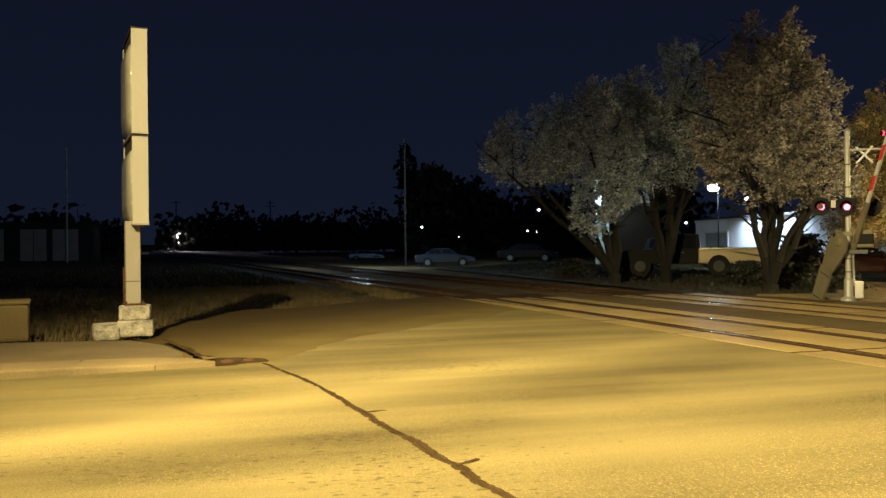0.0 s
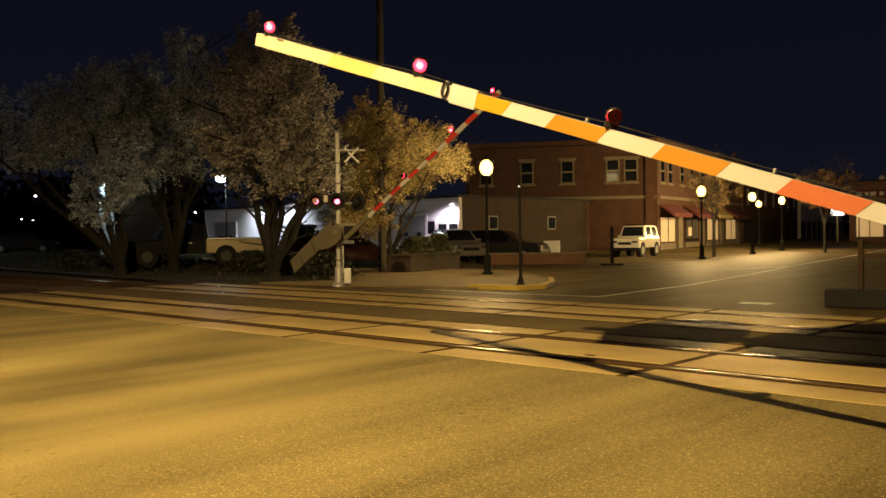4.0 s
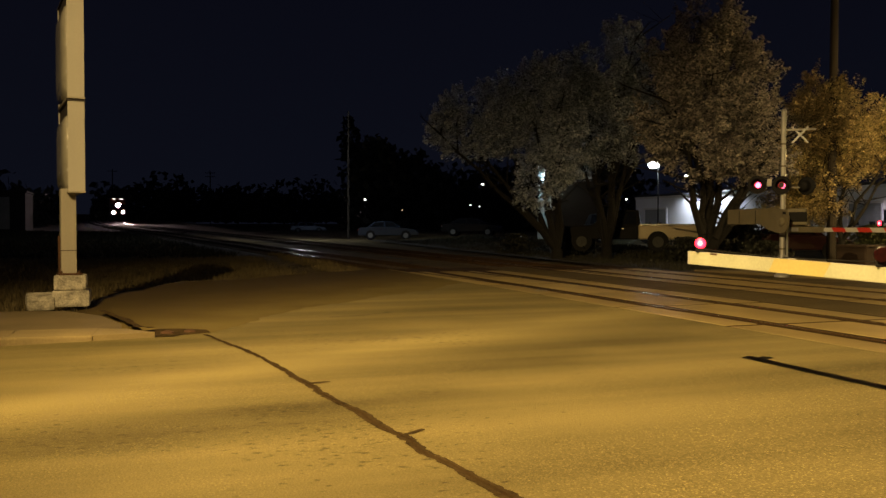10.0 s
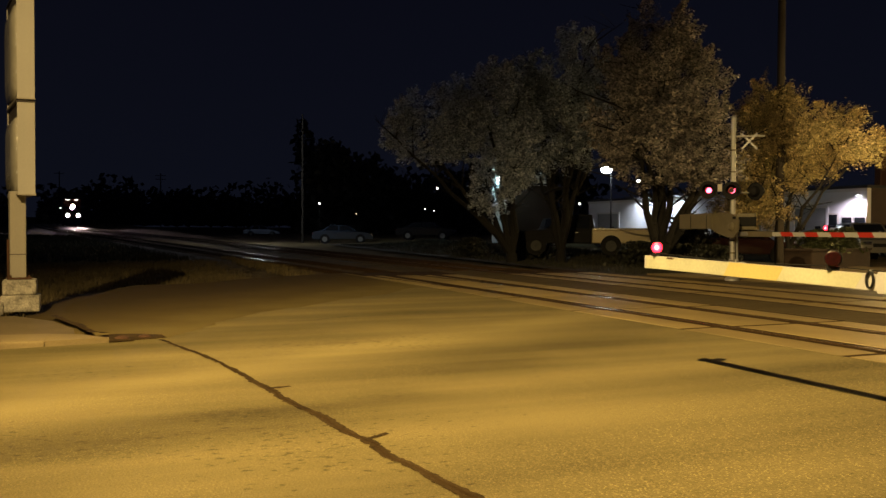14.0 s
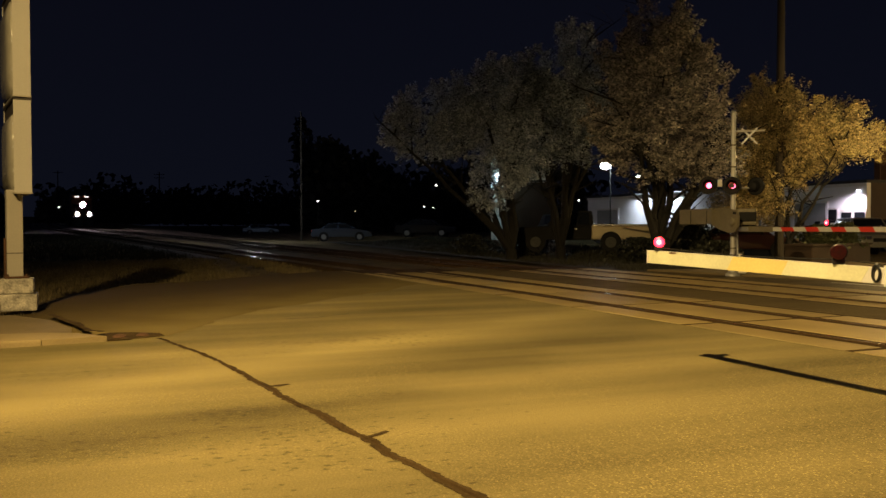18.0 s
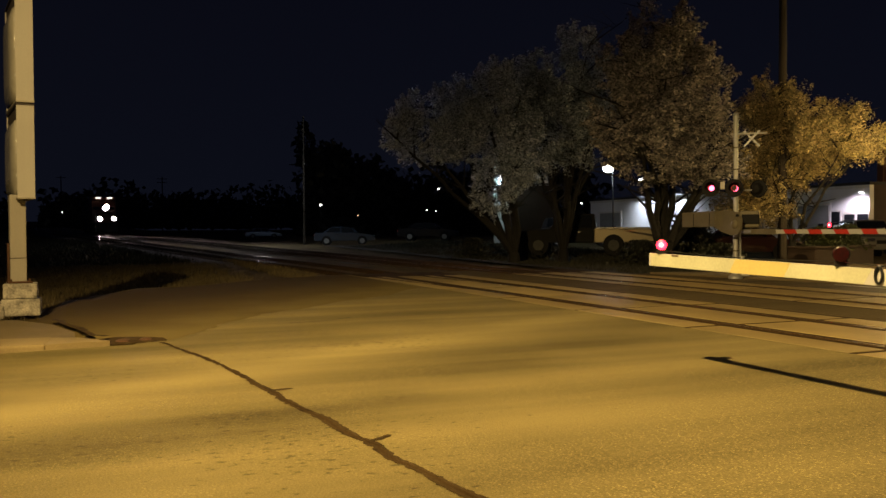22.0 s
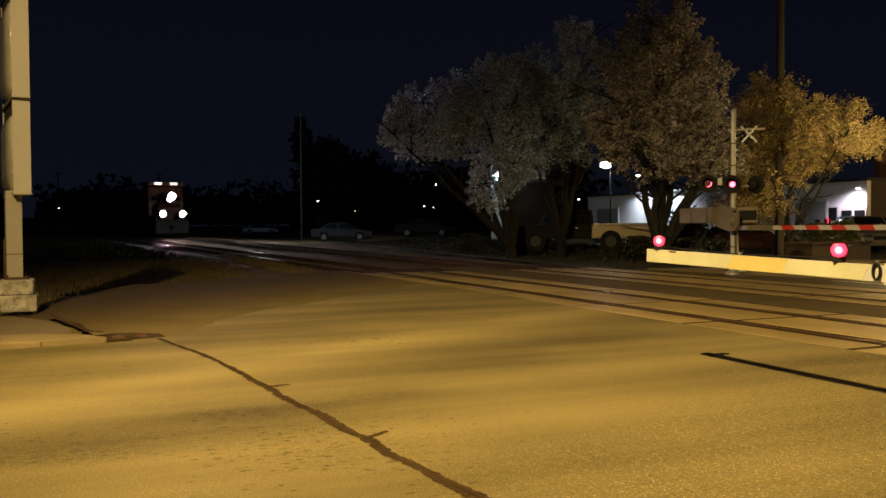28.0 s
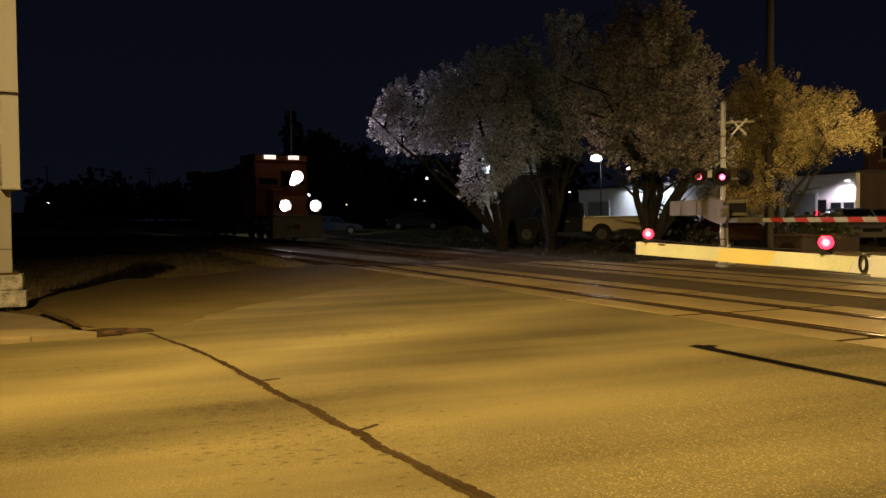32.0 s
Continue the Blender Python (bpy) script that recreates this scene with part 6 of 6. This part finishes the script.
def utility_pole(x, y, h, label, arms=1, r=0.15, material=None):
    z = ground_height(x, y)
    s = thing("utility_pole", label, "utility pole", "utility poles", at=pose(x, y, z))
    part("pole", rod(B(), (0, 0, -0.4), (0, 0, h), r, r * 0.7, 12), material or M_WOODPOLE, s)
    for k in range(arms):
        part("cross_arm", box(B(), (0, 0, h - 0.5 - 0.8 * k), (0.1, 2.2, 0.12), bevel=0.01), M_WOODPOLE, s)
        for d in (-0.95, -0.4, 0.4, 0.95):
            part("insulator", lathe(B(), [(0.04, h - 0.44 - 0.8 * k), (0.05, h - 0.36 - 0.8 * k), (0.02, h - 0.3 - 0.8 * k)], 8, (0, d, 0)), M_STONE, s)


utility_pole(-25.25, 23.3, 13.5, "tall brown wooden utility pole among the blossom branches", 1, 0.17, M_BROWNPOLE)
utility_pole(-72.0, 17.0, 10.5, "slim tall pole beside the dark lot", 0, 0.1, M_BROWNPOLE)
utility_pole(-95, -12.0, 11.5, "thin pale pole near the garages", 0, 0.1, M_GALV)
utility_pole(-205, 17, 13.0, "distant wooden utility pole", 2, 0.16)
utility_pole(-235, -4, 13.0, "distant wooden utility pole", 1, 0.16)

# stand at the far kerb: two posts on a dark trough
stand = thing("planter_trough", "dark trough with two square posts at the kerb", "planter", at=pose(-5.1, 17.4, 0, 0, 0, 4))
part("trough", box(B(), (0, 0, 0.17), (2.2, 0.5, 0.34), bevel=0.04), M_BLACK, stand)
for dx in (-0.5, 0.45):
    part("post", box(B(), (dx, 0, 0.8), (0.09, 0.09, 1.0), bevel=0.015), M_BROWNP, stand)
part("rail_board", box(B(), (-0.02, 0, 0.98), (1.0, 0.06, 0.09), bevel=0.015), M_BROWNP, stand)

# the lamp over the road, out of view: mast, arm and a head whose added skirt cuts its light off near the level
cobra = thing("road_lamp", "tall steel road lamp with a skirted head", "street lamp", at=pose(-2.5, -4.7, 0))
part("mast", rod(B(), (2.0, -3.6, -0.1), (2.0, -3.6, 10.4), 0.11, 0.07, 12), M_GALV, cobra)
part("lamp_arm", rod(B(), (2.0, -3.6, 10.35), (0.1, -0.2, 10.82), 0.04, 0.035, 10), M_GALV, cobra)
part("lamp_head", lathe(B(), [(0.4, 10.66), (0.38, 10.78), (0.15, 10.86)], 24), M_GALV, cobra)
part("lamp_skirt", ring_wall(B(), 0.38, 10.43, 10.66), M_BLACK, cobra, "matt black skirt added to cut off the lamp's high light")

# dark post close beside the road's edge
near_post = thing("roadside_post", "dark leaning wooden post close to the road", "post", at=pose(-1.25, -0.258, 0, 3.3, 0, 0))
part("post", rod(B(), (0, 0, -0.1), (0, 0, 2.05), 0.125, 0.12, 18), M_NEARBLACK, near_post)
part("post_cap", lathe(B(), [(0.13, 2.03), (0.13, 2.07), (0.05, 2.1)], 18), M_NEARBLACK, near_post)

# unseen board on a long mast arm above the roadway, added to cast the shadow on the road
over = thing("unseen_shadow_board", "unseen arched board on a steel mast arm, placed for its shadow", "sign", at=pose(5.0, 2.72, 0))
part("mast", rod(B(), (0, 0, -0.1), (0, 0, 6.3), 0.13, 0.1, 14), M_GALV, over)
part("mast_arm", rod(B(), (0, 0, 5.62), (-9.9, 0, 5.66), 0.08, 0.05, 12), M_GALV, over)
for cx, r, top in ((-9.22, 0.47, 6.27), (-7.92, 0.78, 6.55)):
    pts = [(cx - 0.7 * r, 5.2), (cx + 0.8 * r, 5.2)] + [(cx + r * math.cos(a), 5.62 + (top - 5.62) * math.sin(a)) for a in [math.pi * k / 14 for k in range(15)]]
    part("sign_board", prism(B(), pts, -0.03, 0.03, "Y"), M_SIGNDK, over, "dark board with an arched top")

# road paint
ribbon("lane_line", [(-11.3, 17.2), (-11.7, 22.0), (-13.0, 29.0), (-14.8, 37.5), (-17.5, 52), (-21, 70)], 0.12, 0.003, M_LINE, "worn white lane line", "road marking", 0.01)
ribbon("stop_line", [(-16.8, 17.0), (-14, 16.95), (-11.3, 17.2)], 0.12, 0.003, M_LINE, "faint worn stop line", "road marking", 0.01)
ribbon("lane_mark", [(-7.95, 17.3), (-7.3, 17.35)], 0.45, 0.003, M_LINE, "short pale road mark", "road marking", 0.01)
ribbon("lane_arrow", [(-15.6, 32.2), (-14.9, 33.6), (-14.6, 36.2)], 0.3, 0.003, M_LINE, "worn arrow marking", "road marking", 0.01)
ribbon("bay_line", [(-20.5, 31.5), (-21.4, 31.0)], 0.14, 0.003, M_LINE, "short parking bay line", "road marking", 0.01)
ribbon("bay_line", [(-22.8, 43.0), (-24.2, 41.2)], 0.14, 0.003, M_LINE, "short parking bay line", "road marking", 0.01)

# thin street trees near the ornamental lamps
for k, (sx, sy, sz) in enumerate(((-23.6, 47.6, 3.9), (-21.4, 58.6, 3.9), (-11.2, 43.4, 4.6))):
    tree("street_tree", (sx, sy, 0), [((0, 0, sz), (1.7, 1.7, 1.5)), ((0.6, 0.4, sz + 1.0), (1.2, 1.2, 1.1)), ((-0.7, -0.3, sz + 0.6), (1.1, 1.1, 1.2))],
         7000, 0.06, M_LEAFB, "thin brown-leaved street tree beside an amber lamp", 71 + k, 5, 1.9, 0.09, 0.6)

# ---------- the dark distance to the west ----------
def woods(name, count, box_, hmax, size, seed, label):
    rnd = random.Random(seed)
    verts, faces = [], []
    for _ in range(count):
        x, y = rnd.uniform(box_[0], box_[1]), rnd.uniform(box_[2], box_[3])
        top = hmax * (0.55 + 0.5 * noise.noise((x * 0.05, y * 0.06, seed)) + 0.25 * noise.noise((x * 0.2, y * 0.2, seed)))
        p = Vector((x, y, rise(x) + (rnd.uniform(-0.3, 1.8) if rnd.random() < 0.4 else rnd.uniform(0, 1) ** 0.7 * max(1.5, top))))
        a = Vector((rnd.gauss(0, 1), rnd.gauss(0, 1), rnd.gauss(0, 1))).normalized()
        b = a.cross(Vector((rnd.gauss(0, 1), rnd.gauss(0, 1), rnd.gauss(0, 1)))).normalized()
        h = size * rnd.uniform(0.5, 1.3)
        k = len(verts)
        verts += [tuple(p - a * h), tuple(p + b * h * 0.6), tuple(p + a * h), tuple(p - b * h * 0.6)]
        faces.append((k, k + 1, k + 2, k + 3))
    me = bpy.data.meshes.new(name)
    me.from_pydata(verts, [], faces)
    me.materials.append(M_LEAFD)
    return tagged(new(name, me), label, "woods", kind="stuff")


woods("far_woods", 16000, (-330, -250, -10, 120), 15, 1.1, 1, "dark far treeline against the night sky")
woods("lot_woods", 9000, (-170, -120, 42, 80), 16, 0.9, 2, "dark trees behind the parking lot")
woods("tall_woods", 7000, (-125, -110, 28, 40), 21, 0.6, 8, "tall dark tree clump beside the lot")
woods("line_woods", 9000, (-220, -110, -42, -12), 9, 0.7, 3, "dark scrub along the near side of the line")

garage = thing("garage_block", "low dark garage block with two pale doors", "building", at=pose(-104, -15.5, rise(-104) - 0.2, 0, 0, 0))
part("garage_wall", box(B(), (-4, -4, 2.0), (8, 18, 4.2)), M_ROOF, garage)
part("garage_roof", box(B(), (-4, -4, 4.2), (8.4, 18.4, 0.25), bevel=0.04), M_ROOF, garage)
for y in (-8.6, -5.2, -1.0, 2.2):
    gd = part("garage_door", box(B(), (0.04, y, 1.9), (0.08, 2.6, 3.4)), M_DOORGREY, garage, "pale garage door")
    part("door_line", box(B(), (0.09, y, 1.9), (0.02, 0.06, 3.3)), M_BLACK, gd)


def far_dot(x, y, z, r, material, label="small distant lamp on a thin pole"):
    y, z, r = y + 0.0033 * abs(x), z + 0.1, r * 0.75
    s = thing("distant_lamp", label, "lamp", "distant lamps", at=pose(x, y, 0))
    part("lamp_pole", rod(B(), (0, 0, rise(x) - 0.5), (0, 0, z), 0.03, seg=6), M_NEARBLACK, s)
    part("lamp_glow", lathe(B(), [(r * 0.5, z - r * 0.7), (r, z), (r * 0.5, z + r * 0.7)], 10), material, s)


far_dot(-68.0, 17.15, 3.3, 0.13, M_DOT)
far_dot(-78.3, 31.2, 5.2, 0.16, M_DOT)
far_dot(-80.8, 24.0, 2.75, 0.08, M_DOTW)
far_dot(-78.7, 30.15, 3.2, 0.1, M_DOT)
far_dot(-78.4, 30.95, 3.1, 0.07, M_DOT)
far_dot(-250, -5, 6.5, 0.4, M_DOT)
far_dot(-62.0, 37.0, 3.4, 0.12, M_DOT)

# ---------- the train ----------
def hood(r, x0, x1, at):
    """An open tube round a lens, added to narrow its light."""
    bm = B()
    n = 18
    for k in range(n):
        a0, a1 = 2 * math.pi * k / n, 2 * math.pi * (k + 1) / n
        for q in (r, r + 0.02):
            v = [bm.verts.new((at[0] + x, at[1] + q * math.cos(a), at[2] + q * math.sin(a))) for x, a in ((x0, a0), (x0, a1), (x1, a1), (x1, a0))]
            bm.faces.new(v)
    bmesh.ops.remove_doubles(bm, verts=bm.verts, dist=1e-4)
    return bm


def locomotive():
    """A road switcher, nose to +x, its pilot at local x = 0."""
    s = thing("locomotive", "orange and dark diesel locomotive with bright headlights", "locomotive")
    part("frame", box(B(), (-10.6, 0, 1.25), (20.6, 2.7, 0.35), bevel=0.04), M_LOCODK, s)
    part("pilot", prism(B(), [(-0.25, 0.2), (0.15, 0.25), (0.1, 1.3), (-0.25, 1.3)], -1.4, 1.4, "Y"), M_LOCODK, s)
    part("nose", prism(B(), [(-3.2, 1.4), (-0.95, 1.4), (-0.9, 2.5), (-1.2, 2.85), (-3.2, 2.95)], -0.95, 0.95, "Y"), M_ORANGE, s, "orange short hood nose")
    cab = part("cab", prism(B(), [(-5.4, 1.4), (-2.4, 1.4), (-2.4, 3.0), (-2.7, 4.35), (-2.5, 4.5), (-2.5, 4.78), (-3.1, 4.86), (-5.4, 4.86)], -1.5, 1.5, "Y"), M_ORANGE, s, "orange driver's cab")
    for sy in (-1, 1):
        bm = B()
        q = [bm.verts.new((x, y, z)) for x, y, z in ((-2.44, sy * 0.25, 3.15), (-2.44, sy * 1.3, 3.15), (-2.7, sy * 1.3, 4.05), (-2.7, sy * 0.25, 4.05))]
        bm.faces.new(q if sy > 0 else q[::-1])
        bmesh.ops.translate(bm, vec=(0.03, 0, 0), verts=bm.verts)
        part("cab_window", bm, M_GLASS, cab)
        nb = part("number_board", box(B(), (-2.42, sy * 0.69, 4.67), (0.08, 0.62, 0.19), bevel=0.01), M_NUMB, cab, "glowing white number board")
        for k in range(4):
            part("number_bar", box(B(), (-2.372, sy * 0.69 - 0.2 + 0.135 * k, 4.67), (0.012, 0.06, 0.1)), M_LOCODK, nb)
        # ditch lights and headlights are oversize: their bloom is put into the shape
        d = part("ditch_light", lathe(B(), [(0.17, -0.05), (0.29, 0.02), (0.29, 0.16)], 18, (-0.12, sy * 0.84, 1.95), "X"), M_BLACK, s)
        part("ditch_lens", lathe(B(), [(0.28, 0.165), (0.22, 0.2)], 18, (-0.12, sy * 0.84, 1.95), "X"), M_DITCH, d, "dazzling white ditch light")
        part("ditch_hood", hood(0.3, 0.05, 0.75, (-0.12, sy * 0.84, 1.95)), M_BLACK, d)
        part("step_rail", rod(B(), (-0.1, sy * 1.3, 1.4), (-0.1, sy * 1.3, 2.4), 0.02, seg=6), M_CHROME, s)
        bm = B()
        for k in range(14):
            x = -6.0 - k * 1.05
            rod(bm, (x, sy * 1.42, 1.4), (x, sy * 1.42, 2.4), 0.018, seg=5)
        rod(bm, (-6.0, sy * 1.42, 2.4), (-19.65, sy * 1.42, 2.4), 0.018, seg=5)
        part("hand_rail", bm, M_LOCODK, s)
        part("walkway", box(B(), (-12.5, sy * 1.2, 1.44), (14.5, 0.55, 0.05)), M_LOCODK, s)
    hl = part("headlight_housing", box(B(), (-1.07, 0, 3.42), (0.3, 1.0, 0.95), bevel=0.06), M_LOCODK, s)
    for dy in (-0.14, 0.14):
        part("headlight_lens", lathe(B(), [(0.3, 0.0), (0.26, 0.03)], 18, (-0.9, dy * 0.5, 3.42 + dy * 0.6), "X"), M_HEAD, hl, "dazzling white headlight")
        part("headlight_hood", hood(0.305, -0.05, 0.85, (-0.9, dy * 0.5, 3.42 + dy * 0.6)), M_BLACK, hl)
    part("headlight_neck", box(B(), (-1.25, 0, 2.98), (0.5, 0.6, 0.35), bevel=0.04), M_ORANGE, s)
    part("long_hood", prism(B(), [(-19.8, 1.4), (-5.4, 1.4), (-5.4, 4.3), (-19.8, 4.3)], -0.92, 0.92, "Y"), M_LOCODK, s, "dark engine hood")
    part("radiator", box(B(), (-17.8, 0, 4.15), (3.4, 2.7, 0.6), bevel=0.06), M_LOCODK, s)
    part("exhaust_stack", box(B(), (-10.5, 0, 4.45), (1.0, 0.5, 0.35), bevel=0.03), M_LOCODK, s)
    part("fuel_tank", box(B(), (-10.3, 0, 0.75), (5.6, 2.5, 0.85), bevel=0.1), M_LOCODK, s)
    part("coupler", box(B(), (0.35, 0, 0.85), (0.7, 0.28, 0.28), bevel=0.06), M_RUST, s)
    part("anti_climber", box(B(), (0.12, 0, 1.4), (0.3, 2.6, 0.14), bevel=0.03), M_LOCODK, s)
    for bx in (-4.2, -16.4):
        bg = part("bogie_frame", box(B(), (bx, 0, 0.72), (4.4, 2.3, 0.3), bevel=0.05), M_LOCODK, s)
        for dx in (-1.75, 0, 1.75):
            for sy in (-1, 1):
                part("wheel", lathe(B(), [(0.55, sy * 0.64), (0.52, sy * 0.7), (0.5, sy * 0.8), (0.2, sy * 0.82)], 20, (bx + dx, 0, 0.53), "Y"), M_RUST, bg)
    return s


train = locomotive()


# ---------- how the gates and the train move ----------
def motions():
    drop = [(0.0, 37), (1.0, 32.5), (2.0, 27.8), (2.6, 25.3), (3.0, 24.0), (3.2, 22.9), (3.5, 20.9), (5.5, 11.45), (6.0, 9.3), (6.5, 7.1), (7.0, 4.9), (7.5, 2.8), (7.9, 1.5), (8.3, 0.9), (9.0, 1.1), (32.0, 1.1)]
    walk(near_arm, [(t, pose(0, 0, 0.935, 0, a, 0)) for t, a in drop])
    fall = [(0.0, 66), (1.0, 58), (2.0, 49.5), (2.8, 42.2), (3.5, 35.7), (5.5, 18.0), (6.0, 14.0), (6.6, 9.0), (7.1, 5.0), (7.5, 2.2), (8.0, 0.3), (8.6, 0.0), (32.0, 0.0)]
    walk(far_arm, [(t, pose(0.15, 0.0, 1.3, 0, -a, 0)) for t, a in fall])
    # added flaps over steady lenses stand in for flashing: one beat every 1.3233 s; the mast's trail the gates' and
    # change over more slowly
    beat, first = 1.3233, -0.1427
    for flap, m, way, flash in FLASH_FLAPS:
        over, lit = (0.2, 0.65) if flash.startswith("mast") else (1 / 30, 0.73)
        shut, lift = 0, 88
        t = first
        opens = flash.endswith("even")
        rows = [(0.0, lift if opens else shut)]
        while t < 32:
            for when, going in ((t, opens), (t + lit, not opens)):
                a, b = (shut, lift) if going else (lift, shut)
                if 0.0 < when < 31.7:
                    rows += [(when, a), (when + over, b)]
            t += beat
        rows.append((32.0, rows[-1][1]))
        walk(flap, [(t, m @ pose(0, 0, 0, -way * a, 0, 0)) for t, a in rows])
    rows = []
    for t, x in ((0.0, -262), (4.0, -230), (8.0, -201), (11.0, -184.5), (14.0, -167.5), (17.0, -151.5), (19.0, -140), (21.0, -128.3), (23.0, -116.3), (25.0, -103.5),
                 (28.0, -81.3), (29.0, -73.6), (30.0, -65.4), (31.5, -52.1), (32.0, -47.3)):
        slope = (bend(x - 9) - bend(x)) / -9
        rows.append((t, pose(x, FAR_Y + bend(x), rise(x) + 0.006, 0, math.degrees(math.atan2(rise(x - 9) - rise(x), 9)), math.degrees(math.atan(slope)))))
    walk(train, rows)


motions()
